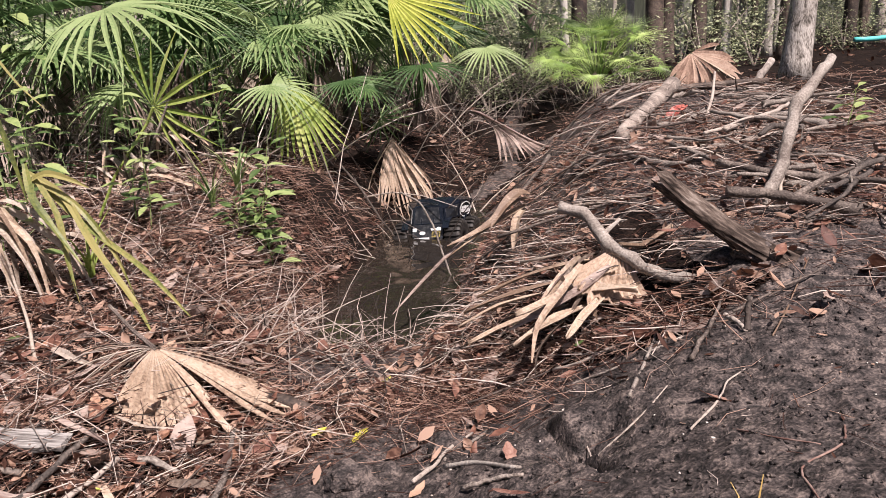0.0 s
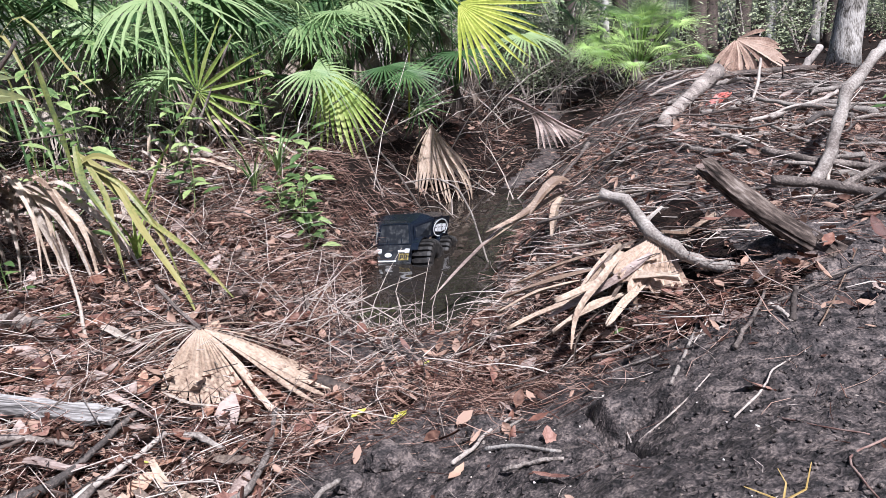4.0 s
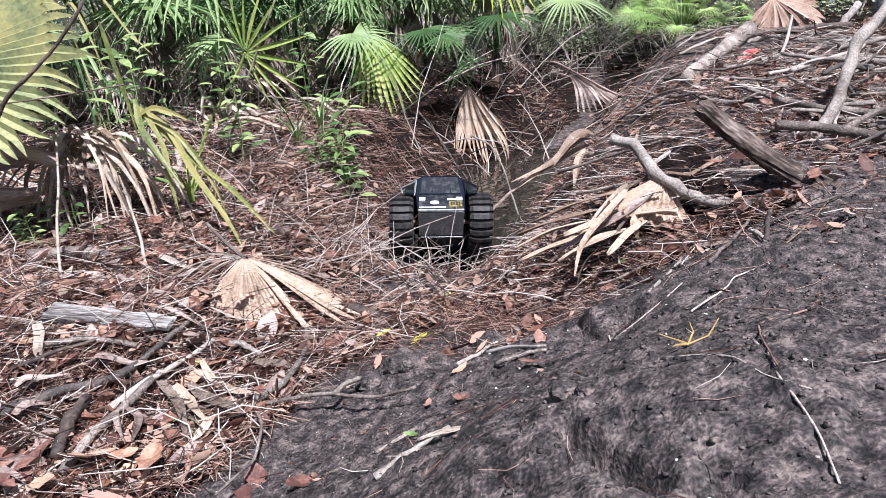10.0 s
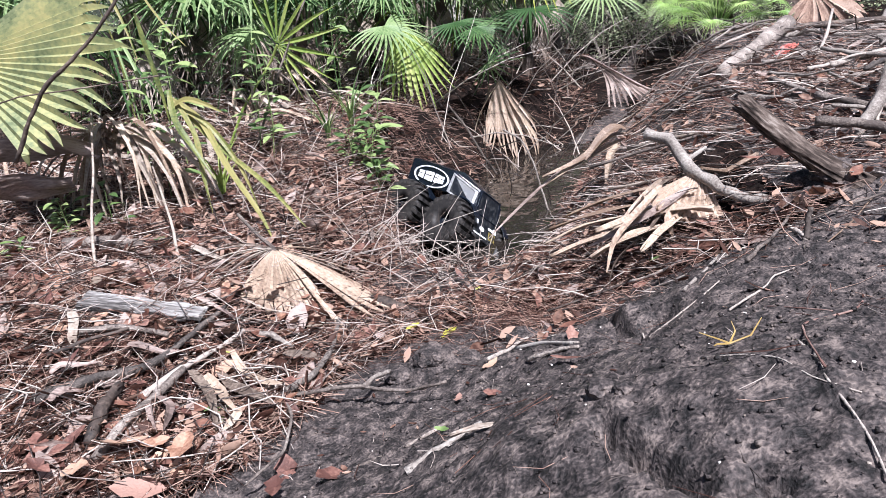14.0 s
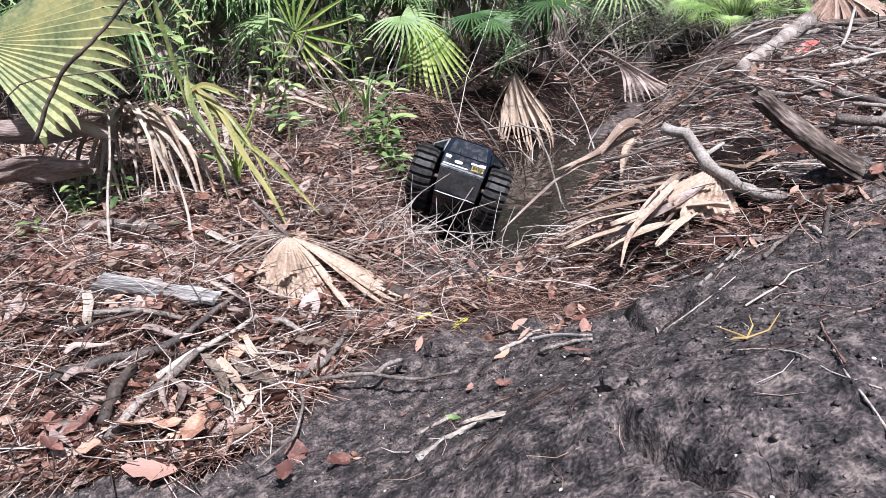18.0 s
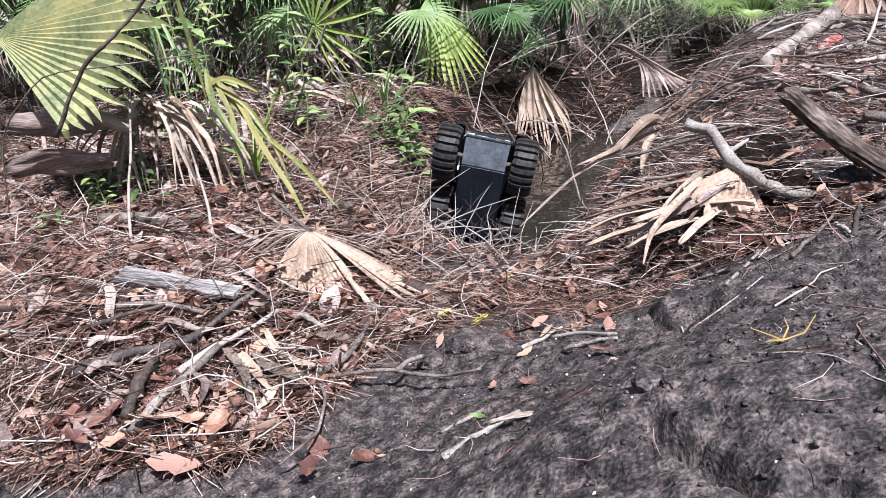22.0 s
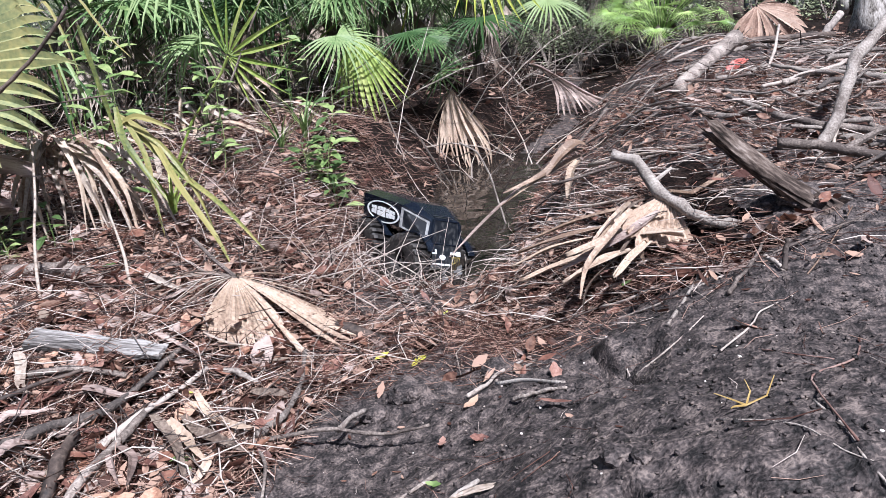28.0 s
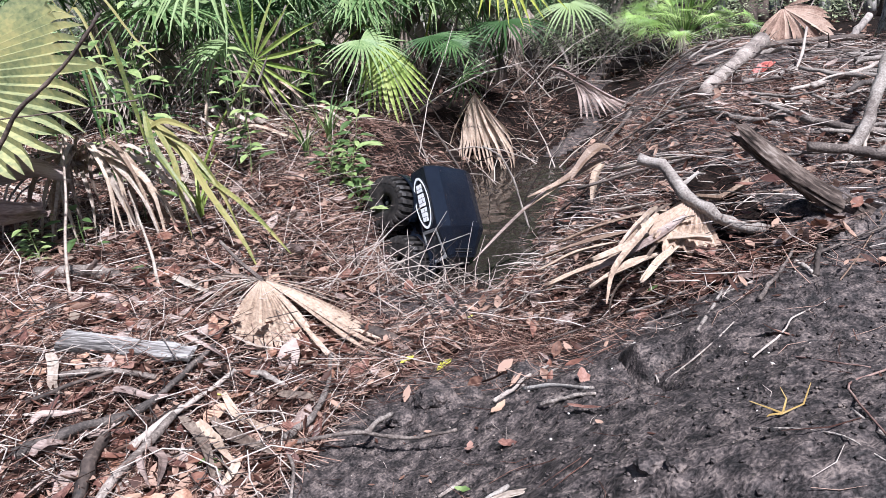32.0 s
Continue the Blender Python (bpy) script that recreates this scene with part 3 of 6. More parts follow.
        for sy in (-1, 1):
            part("wheel_arch", arch(sx, sy), BODY, t)
    wheels = []
    ty = mesh_of("tyre", *tyre(), RUBBER, True)
    paddle = mesh_of("lug", *lug(), RUBBER)
    rim_bm = bmesh.new()
    bmesh.ops.create_cone(rim_bm, cap_ends=True, segments=20, radius1=0.042, radius2=0.042, depth=0.050)
    bmesh.ops.inset_region(rim_bm, faces=[f for f in rim_bm.faces if len(f.verts) > 4], thickness=0.008, depth=-0.016)
    bmesh.ops.rotate(rim_bm, verts=rim_bm.verts[:], matrix=Matrix.Rotation(radians(90), 3, "Y"))
    rim = bpy.data.meshes.new("rim")
    rim_bm.to_mesh(rim)
    rim_bm.free()
    rim.materials.append(BODY)
    hub_bm = bmesh.new()
    bmesh.ops.create_cone(hub_bm, cap_ends=True, segments=12, radius1=0.012, radius2=0.009, depth=0.060)
    bmesh.ops.rotate(hub_bm, verts=hub_bm.verts[:], matrix=Matrix.Rotation(radians(90), 3, "Y"))
    hub = bpy.data.meshes.new("hub")
    hub_bm.to_mesh(hub)
    hub_bm.free()
    hub.materials.append(DULL)
    for sx in (-1, 1):
        for sy in (-1, 1):
            w = new("wheel")
            w.parent = t
            w.matrix_basis = pose(sx * 0.176, sy * 0.15, 0)
            part("tyre", ty, RUBBER, w)
            for k in range(22):
                part("lug", paddle, RUBBER, w).matrix_basis = pose(0, 0, 0, 360 / 22 * k)
            part("rim", rim, BODY, w)
            part("hub", hub, DULL, w, "grey metal hub nut")
            part("axle", tube([(-sx * 0.09, 0, 0), (0, 0, 0)], [0.011, 0.011], 8), DARKBARK, w)
            wheels.append((w, sx, sy))
    return t, wheels


PLATEYELLOW = material("yellow_plate", [(0.03, 0.025, 0.015), (0.16, 0.12, 0.03), (0.34, 0.27, 0.08)], 110, 0.5, 0.1, vary=0)
the_truck, truck_wheels = truck()


# ---- plants and dead leaves ----
RNG = random.Random(7)


def frond_thing(name, label, category, hub, tip, up, mat, spread, count, radius=None, stem=None, stem_r=0.006, skip=(), stem_mat=None, **kw):
    """A fan leaf as one thing: every leaflet and the stalk are parts."""
    radius = radius or (Vector(tip) - Vector(hub)).length
    t = tagged(new(name), label, category)
    m = aim(hub, tip, up)
    t.matrix_basis = Matrix.Translation(hub)
    for i, (v, f) in enumerate(fan(radius, spread, count, rng=RNG, **kw)):
        if i not in skip:
            part("leaflet", ([m.to_3x3() @ p for p in v], f), mat, t)
    if stem:
        pts = [Vector((0, 0, 0))] + [Vector(p) - Vector(hub) for p in stem]
        part("stalk", tube(pts, [stem_r * (1 - 0.0 * i) for i in range(len(pts))], 6), stem_mat or mat, t)
    return t


def blade_thing(name, label, category, hub, tip, up, mat, spread, count, radius, seed, stem=None, stem_r=0.006, stem_mat=None, onto=None, **kw):
    """A fan leaf as one connected pleated blade with its stalk."""
    t = onto or tagged(new(name), label, category)
    t.matrix_basis = Matrix.Translation(hub)
    v, f = joined_fan(radius, spread, count, rng=random.Random(seed), **kw)
    rot = aim(hub, tip, up).to_3x3()
    part("blade", ([rot @ p for p in v], f), mat, t)
    if stem:
        pts = [Vector((0, 0, 0))] + [Vector(p) - Vector(hub) for p in stem]
        part("stalk", tube(pts, [stem_r] * len(pts), 6), stem_mat or mat, t)
    return t


def strap_thing(name, label, category, base, straps, mat, seed, width):
    """A leaf of separate straps, each a part."""
    r = random.Random(seed)
    t = tagged(new(name), label, category)
    t.matrix_basis = Matrix.Translation(base)
    for pts, w in straps:
        part("strap", ribbon([Vector(p) - Vector(base) for p in pts], w or width, r), mat, t)
    return t


def flat_fan():
    """A dead fan leaf spread over the ground: pleated, webbed near its hub, with a gap where leaflets are gone."""
    r = random.Random(8)
    hx, hy = -0.790, 2.021
    hub = Vector((hx, hy, ground_z(hx, hy) + 0.095))
    t = tagged(new("dead_palm_leaf"), "straw-coloured dead palmetto fan lying on pine needles", "dead leaf")
    t.matrix_basis = Matrix.Translation(hub)
    blades = [(-92 + 5.1 * k, 5.1, (0.30, 0.33, 0.345, 0.35, 0.345, 0.33, 0.31, 0.285, 0.27, 0.28, 0.375)[k], 0.98, 0.82, FAWN) for k in range(11)]
    blades += [(-35.5 + 5.5 * k, 5.5, 0.205 - 0.012 * k, 0.98, 0.8, FAWN) for k in range(4)]
    blades += [(-14 + 7.5 * k, 7.5, (0.345, 0.37, 0.365, 0.345, 0.33, 0.32)[k], 0.97, 0.74, FAWN) for k in range(6)]
    blades += [(34 + 11 * k + r.uniform(-3, 3), 6.0, r.uniform(0.28, 0.38), 0.6, 0.3, FAWN if k % 2 else PALEDEAD) for k in range(5)]
    blades += [(-100 - 9 * k + r.uniform(-3, 3), 6.0, r.uniform(0.18, 0.30), 0.55, 0.3, PALEDEAD) for k in range(9)]
    for k, (deg, step, ln, full, split, mat) in enumerate(blades):
        verts, faces = [], []
        kink = r.uniform(-3, 3)
        for i in range(9):
            s = 0.04 + 0.96 * i / 8
            a0 = deg + kink * max(0, s - split)
            wide = step * full * (1 if s < split else max(0.10, 1 - 0.9 * ((s - split) / (1 - split)) ** 2.2)) * min(1, split / s if s > split else 1)
            for j, side in enumerate((-0.5, 0, 0.5)):
                a = radians(a0 + wide * side)
                q = Vector((math.cos(a) * ln * s, math.sin(a) * ln * s, 0))
                base = ground_z(hx + q.x, hy + q.y) + 0.095 - 0.068 * s ** 1.6
                q.z = base - hub.z + (0.0065 * min(1, s * 2.2) * full if j != 1 else 0.0)
                verts.append(q)
            if i:
                o = 3 * (i - 1)
                faces += [(o, o + 1, o + 4, o + 3), (o + 1, o + 2, o + 5, o + 4)]
        part("leaflet", (verts, faces), mat, t, "shrivelled grey leaflet" if mat is PALEDEAD else "")
    part("stalk", tube([(0, 0, 0), (-0.10, 0.11, 0.02), (-0.22, 0.26, 0.05)], [0.007, 0.006, 0.006], 6), STICK, t)
    return t


flat_fan()
hanging = blade_thing("hanging_dead_palm_leaf", "pale dead palmetto fan hanging upright over the water", "dead leaf", (-0.185, 5.38, 0.155), (-0.075, 5.24, -0.48), (0.22, -1, 0.22), PEACH, 60, 15, 0.76, 5,
                      [(-0.26, 5.5, 0.1), (-0.35, 5.7, -0.1)], 0.008, STICK, droop=0.05, split=0.44, fold=0.7, ragged=0.22, narrow=0.72, blunt=2.2)
shreds = random.Random(12)
for k in range(7):
    a = -0.17 + 0.10 * k
    part("shredded_leaflet", ribbon([(0, 0, 0), (a * 0.5 - 0.05, -0.05, -0.2), (a * 0.9 - 0.05, -0.10, -0.40), (a - 0.02 + shreds.uniform(-0.04, 0.04), -0.12, -0.50 - shreds.uniform(0.0, 0.14))], shreds.uniform(0.018, 0.03), shreds), FAWN if k % 2 else PEACH, hanging)
frond_thing("green_palm_leaf", "yellow-green palmetto fan drooping over litter", "palm leaf", (-0.80, 4.85, 0.655), (-0.62, 4.58, 0.05), (0.15, -1, 0.2), LIME, 64, 14, 0.70,
            [(-0.9, 5.05, 0.7), (-1.15, 5.4, 0.55), (-1.2, 5.6, 0.1)], 0.008, droop=0.05, split=0.55, fold=0.5, ragged=0.18, narrow=1.0)
frond_thing("bluish_palm_leaf", "small blue-green palmetto leaf with thin spread leaflets", "palm leaf", (-0.271, 5.500, 0.285), (-0.079, 5.400, 0.184), (0.1, -1, 0.5), GREEN, 230, 13, 0.30,
            [(-0.36, 5.6, 0.12), (-0.45, 5.7, -0.1)], 0.006, droop=0.1, split=0.25, fold=0.5, ragged=0.2, narrow=0.7)
frond_thing("star_palm_leaf", "bright lime palmetto leaf with thin star-like leaflets", "palm leaf", (-1.191, 3.500, 0.605), (-0.95, 3.40, 0.74), (0.15, -1, 0.3), LIME, 205, 11, 0.46,
            [(-1.24, 3.52, 0.53), (-1.42, 3.5, 0.30), (-1.55, 3.45, 0.03)], 0.007, droop=0.05, split=0.28, fold=0.5, ragged=0.22, narrow=0.62)
blade_thing("large_palm_leaf", "large mottled green and yellow palmetto fan", "palm leaf", (-2.122, 2.450, 0.672), (-1.208, 2.300, 0.688), (0.25, -1, 0.62), YELLOWING, 86, 20, 0.80, 6,
            [(-2.4, 2.6, 0.50), (-2.5, 2.8, 0.02)], 0.009, droop=0.12, split=0.70, fold=1.2, ragged=0.14, narrow=0.84, blunt=2.8)
strap_thing("drooping_palm_leaf", "yellowing palmetto leaf with long drooping straps", "palm leaf", (-1.36, 2.62, 0.47), [
    (((-1.36, 2.62, 0.50), (-1.32, 2.55, 0.39), (-1.25, 2.50, 0.30), (-1.15, 2.45, 0.17)), 0.026),
    (((-1.36, 2.62, 0.47), (-1.24, 2.60, 0.38), (-1.10, 2.45, 0.23), (-0.94, 2.30, 0.08), (-0.86, 2.2, 0.0)), 0.026),
    (((-1.30, 2.62, 0.40), (-1.15, 2.55, 0.27), (-0.95, 2.44, 0.15), (-0.76, 2.28, 0.02)), 0.022),
    (((-1.43, 2.6, 0.80), (-1.41, 2.6, 0.67), (-1.38, 2.6, 0.49), (-1.365, 2.6, 0.36)), 0.018),
    (((-1.36, 2.6, 0.43), (-1.28, 2.58, 0.465), (-1.20, 2.56, 0.45), (-1.12, 2.54, 0.415)), 0.024),
    (((-1.33, 2.6, 0.46), (-1.25, 2.55, 0.33), (-1.22, 2.5, 0.18), (-1.19, 2.46, 0.03)), 0.020),
    (((-1.34, 2.6, 0.44), (-1.20, 2.58, 0.36), (-1.06, 2.5, 0.20), (-0.98, 2.42, 0.05)), 0.020)], STRAP, 11, 0.03)
clump = random.Random(77)
for label in ("grey-tan dead palmetto straps arching in a clump", "bleached dead palmetto straps hanging in a tangle"):
    straps = []
    for k in range(21):
        a = clump.uniform(-2.9, 0.2)
        reach, top = clump.uniform(0.18, 0.46), clump.uniform(0.0, 0.10)
        h0 = Vector((-1.68 + clump.uniform(-0.05, 0.05), 2.70, 0.285 + clump.uniform(-0.04, 0.04)))
        d = Vector((math.cos(a), 0.5 * math.sin(a), 0)) * reach
        kink = Vector((clump.uniform(-0.04, 0.04), 0, clump.uniform(-0.04, 0.04)))
        straps.append(((h0, h0 + d * 0.35 + Vector((0, 0, top)), h0 + d * 0.8 + Vector((0, 0, top - 0.12)) + kink, h0 + d + Vector((0, 0, -0.29))), clump.uniform(0.014, 0.030)))
    strap_thing("dead_strap_clump", label, "dead leaf", (-1.68, 2.70, 0.285), straps, STRAW if "bleached" in label else PALEDEAD, clump.randint(0, 999), 0.02)
strap_thing("brown_dead_frond", "grey-brown collapsed palmetto frond on the far bank", "dead leaf", (0.51, 7.0, 0.15), [
    (((0.51, 7.0, 0.15), (0.62, 6.95, 0.10), (0.72 + 0.035 * k, 6.9, -0.05 - 0.012 * k), (0.74 + 0.055 * k, 6.8 - 0.02 * k, -0.33 + 0.014 * k)), 0.05) for k in range(14)], SHEATHS, 12, 0.04)
strays = random.Random(31)
for k in range(2):
    hub = Vector(((-1.78, 2.95, 0.62), (-1.98, 3.3, 0.85))[k])
    straps = []
    for q in range(9):
        a = strays.uniform(-2.7, -0.2)
        d = Vector((math.cos(a), 0.6 * math.sin(a), 0)) * strays.uniform(0.2, 0.45)
        straps.append(((hub, hub + d * 0.4 + Vector((0, 0, strays.uniform(0, 0.12))), hub + d * 0.8 + Vector((0, 0, -0.10)), hub + d * 1.05 + Vector((0, 0, strays.uniform(-0.45, -0.15)))), strays.uniform(0.009, 0.017)))
    straps.append(((hub, hub + Vector((0.02, 0.06, -0.25)), Vector((hub.x + 0.03, hub.y + 0.1, ground_h(hub.x, hub.y)))), 0.010))
    strap_thing("strappy_palm_leaf", "yellow-green palmetto leaf with loose drooping straps", "palm leaf", hub, straps, STRAP if k % 2 else GREEN, 60 + k, 0.02)
blade_thing("crumpled_palm_leaf", "crumpled straw palmetto leaf on the stick pile", "dead leaf", (0.60, 2.17, 0.20), (0.50, 2.00, 0.07), (-0.1, -0.8, 0.8), PEACH, 75, 9, 0.30, 9,
            [(0.70, 2.28, 0.16), (0.82, 2.35, 0.2)], 0.008, STRAW, droop=0.12, split=0.7, fold=1.2, ragged=0.4, narrow=0.95, blunt=4.5)
pile = random.Random(21)
for k in range(12):
    x, y, z = 0.52 + pile.uniform(-0.06, 0.08), 2.14 + pile.uniform(-0.06, 0.1), 0.14 + pile.uniform(-0.02, 0.05)
    a = radians(180 + pile.uniform(-12, 48))
    ln = pile.uniform(0.16, 0.42)
    d = Vector((math.cos(a), math.sin(a), 0)) * ln
    line = [Vector((x, y, z))]
    for f in (0.35, 0.7, 1.0):
        q = line[0] + d * f + Vector((pile.uniform(-0.03, 0.03), pile.uniform(-0.04, 0.04), 0))
        q.z = max(ground_h(q.x, q.y) + 0.015, z - 0.20 * f) + pile.uniform(0, 0.025)
        line.append(q)
    strap_thing("palm_strip", "broad pale dead palm strip on the stick heap", "dead leaf", (x, y, z), [(line, pile.uniform(0.016, 0.032))], (FAWN, PALEDEAD, SHEATHS, FAWN)[k % 4], 30 + k, 0.04)
RUST = material("rust_dead_palm", [(0.15, 0.088, 0.062), (0.31, 0.205, 0.15), (0.46, 0.335, 0.26)], 9, 0.65, 0.5, vary=0.3, fine=90, through_light=0.1)
frond_thing("orange_dead_frond", "rust-brown dead palmetto fan on the debris heap", "dead leaf", (1.93, 5.3, 0.63), (2.12, 5.1, 0.42), (0, -1, 0.9), RUST, 170, 14, 0.44,
            None, droop=0.3, split=0.7, fold=0.6, ragged=0.3)
frond_thing("pale_dead_leaf", "bleached torn palmetto leaf among green stems", "dead leaf", (-1.32, 3.42, 0.28), (-1.29, 3.38, 0.48), (0.2, -1, 0.2), PALEDEAD, 80, 6, 0.20, None, droop=0.2, split=0.5, fold=0.8, ragged=0.5)

# the frond that sways at the start
waving_frond = frond_thing("swaying_palm_leaf", "bright yellow-green palmetto fan swaying in the breeze", "palm leaf", (0, 0, 0), (0.42, -0.12, -0.36), (0.2, -1, 0.4), YELLOWLIME, 112, 15, 0.70,
                           [(-0.10, 0.2, 0.10), (-0.35, 0.7, 0.05), (-0.5, 1.0, -0.9)], 0.008, droop=0.08, split=0.4, fold=0.5, narrow=0.95)


def waving_pose(x, z, lean):
    return pose(x, 5.0, z) @ pose(0, 0, 0, 0, -lean, 0)


waving_frond.matrix_basis = waving_pose(0.1, 0.95, 0)

# palmetto bushes
FRONDS = []
for k in range(6):
    r = random.Random(30 + k)
    FRONDS.append(mesh_of("frond", *joined_fan(0.55, r.uniform(190, 270), 24, rng=r, droop=r.uniform(0.12, 0.45), split=0.2, fold=0.6, ragged=0.25, narrow=1.25), GREEN))
DEAD_FRONDS = []
for k in range(3):
    r = random.Random(60 + k)
    DEAD_FRONDS.append(mesh_of("dead_frond", *joined_fan(0.5, 60, 12, rng=r, droop=0.25, split=0.3, fold=0.8, ragged=0.4, narrow=0.8), PALEDEAD))


BRIGHT = material("bright_palm_green", [(0.1920, 0.3120, 0.0840), (0.3600, 0.5280, 0.1440), (0.5520, 0.6960, 0.2640)], 4, 0.4, 0.1, vary=0.4, through_light=0.35)


def palmetto(x, y, size, seed, count=9, dead=4, lean=0.0, green=None, label="green saw palmetto bush with dead brown skirts", z=None, steep=25):
    r = random.Random(seed)
    t = tagged(new("palmetto"), label, "palmetto", "palmetto thicket")
    base = Vector((x, y, ground_h(x, y) if z is None else z))
    t.matrix_basis = Matrix.Translation(base)
    part("trunk", tube([(0, 0, -0.05), (0.02, 0, 0.1 * size), (0.0, 0.02, 0.25 * size)], [0.06 * size, 0.055 * size, 0.03 * size], 7), DARKBARK, t)
    for k in range(count):
        a = 2 * math.pi * (k + r.random() * 0.7) / count
        el = radians(r.uniform(steep, 86))
        ln = size * r.uniform(0.55, 1.05)
        d = Vector((math.cos(a) * math.cos(el) + lean, math.sin(a) * math.cos(el) - 0.15, math.sin(el)))
        p0, p2 = Vector((0, 0, 0.18 * size)), Vector((0, 0, 0.18 * size)) + d * ln
        p1 = (p0 + p2) / 2 + Vector((0, 0, 0.08 * ln))
        s = part("stalk", tube([p0, p1, p2], [0.008, 0.006, 0.005], 5), green or GREEN, t)
        f = part("frond", r.choice(BRIGHT_FRONDS if green else FRONDS), green or GREEN, t)
        tipdir = d * 0.8 + Vector((0, 0, -0.35 - 0.4 * r.random()))
        sc = size * r.uniform(0.8, 1.15)
        f.matrix_basis = aim(p2, p2 + tipdir, Vector((0, -0.4, 1)) + d * 0.2) @ Matrix.Diagonal((sc, sc, sc, 1))
    for k in range(dead):
        a = r.uniform(0, 2 * math.pi)
        p = Vector((math.cos(a) * 0.1, math.sin(a) * 0.1 - 0.05, size * r.uniform(0.3, 0.6)))
        f = part("dead_frond", r.choice(DEAD_FRONDS), PALEDEAD, t, "hanging dead brown frond")
        f.matrix_basis = aim(p, p + Vector((math.cos(a) * 0.5, math.sin(a) * 0.5 - 0.1, -0.8)), (math.cos(a), math.sin(a), 0.3)) @ Matrix.Diagonal((size, size, size, 1))
    return t


for i, (x, y, size) in enumerate(((-3.2, 4.0, 1.1), (-2.45, 4.55, 1.25), (-1.85, 5.0, 1.25), (-1.35, 4.75, 0.8), (-0.75, 5.5, 0.9), (-1.15, 5.6, 1.2), (-0.55, 6.1, 1.15), (0.0, 6.5, 1.0), (-2.6, 5.4, 1.5), (-1.7, 6.2, 1.5),
                                  (-0.9, 6.9, 1.5), (-0.2, 7.5, 1.35), (-3.6, 4.7, 1.5), (-3.4, 6.5, 1.7), (-2.2, 7.4, 1.7), (-1.2, 8.2, 1.6), (0.3, 8.6, 1.2), (-4.6, 5.8, 1.8),
                                  (-0.3, 9.6, 1.6), (-3.6, 8.6, 1.9), (-2.2, 9.8, 1.9), (-5.5, 8.0, 2.0))):
    palmetto(x, y, size, 100 + i, 10 if y < 7 else 8, 5 if y < 7 else 2)
BRIGHT_FRONDS = []
for k in range(3):
    r = random.Random(80 + k)
    BRIGHT_FRONDS.append(mesh_of("frond", *joined_fan(0.55, 230, 22, rng=r, droop=0.15, split=0.12, fold=0.6, ragged=0.25, narrow=0.75), BRIGHT))
palmetto(2.15, 9.0, 0.74, 301, 54, 8, green=BRIGHT, steep=15, label="bushy bright green palm clump at the wood's edge")
palmetto(1.9, 11.8, 1.2, 302, 9, 5, label="pale drooping palmetto by the ditch")


# long dead straps lying down the bank below the thicket
fallen = random.Random(58)
for k in range(26):
    x, y = fallen.uniform(-2.5, -1.15), fallen.uniform(2.9, 4.6)
    a, ln = fallen.uniform(-1.3, 0.1), fallen.uniform(0.3, 0.65)
    line = []
    for f in (0, 0.33, 0.67, 1.0):
        u, v = x + math.cos(a) * ln * f, y + math.sin(a) * ln * f + 0.03 * math.sin(5 * f + k)
        line.append((u, v, ground_h(u, v) + 0.03 + 0.16 * (1 - f) ** 2 * fallen.random()))
    strap_thing("palm_strip", "long grey-tan dead palm strap on the bank", "dead leaf", line[0], [(line, fallen.uniform(0.014, 0.03))], (PALEDEAD, FAWN, PALEDEAD)[k % 3], 300 + k, 0.03)
crumple = random.Random(61)
strap_thing("crumpled_palm_leaf", "bleached crumpled dead palm leaf at the thicket's foot", "dead leaf", (-1.62, 4.55, 0.20), [
    (((-1.62 + 0.05 * k, 4.55, 0.16), (-1.60 + 0.06 * k, 4.50, 0.30 + 0.05 * crumple.random()), (-1.55 + 0.05 * k, 4.46, 0.36 + 0.08 * crumple.random()), (-1.50 + 0.07 * k, 4.42, 0.24 + 0.1 * crumple.random())), 0.035) for k in range(5)], PEACH, 62, 0.04)


# ---- leafy weeds ----
def leaf_shape(length, width, bend=0.15, fold=0.25):
    verts, faces = [], []
    prof = ((0, 0.05), (0.2, 0.75), (0.45, 1.0), (0.7, 0.75), (0.9, 0.3), (1.0, 0.02))
    for s, w in prof:
        z = -bend * length * s * s
        hw = width / 2 * w
        verts += [Vector((-hw, s * length, z + fold * hw)), Vector((0, s * length, z)), Vector((hw, s * length, z + fold * hw))]
    for k in range(len(prof) - 1):
        o = 3 * k
        faces += [(o, o + 1, o + 4, o + 3), (o + 1, o + 2, o + 5, o + 4)]
    return verts, faces


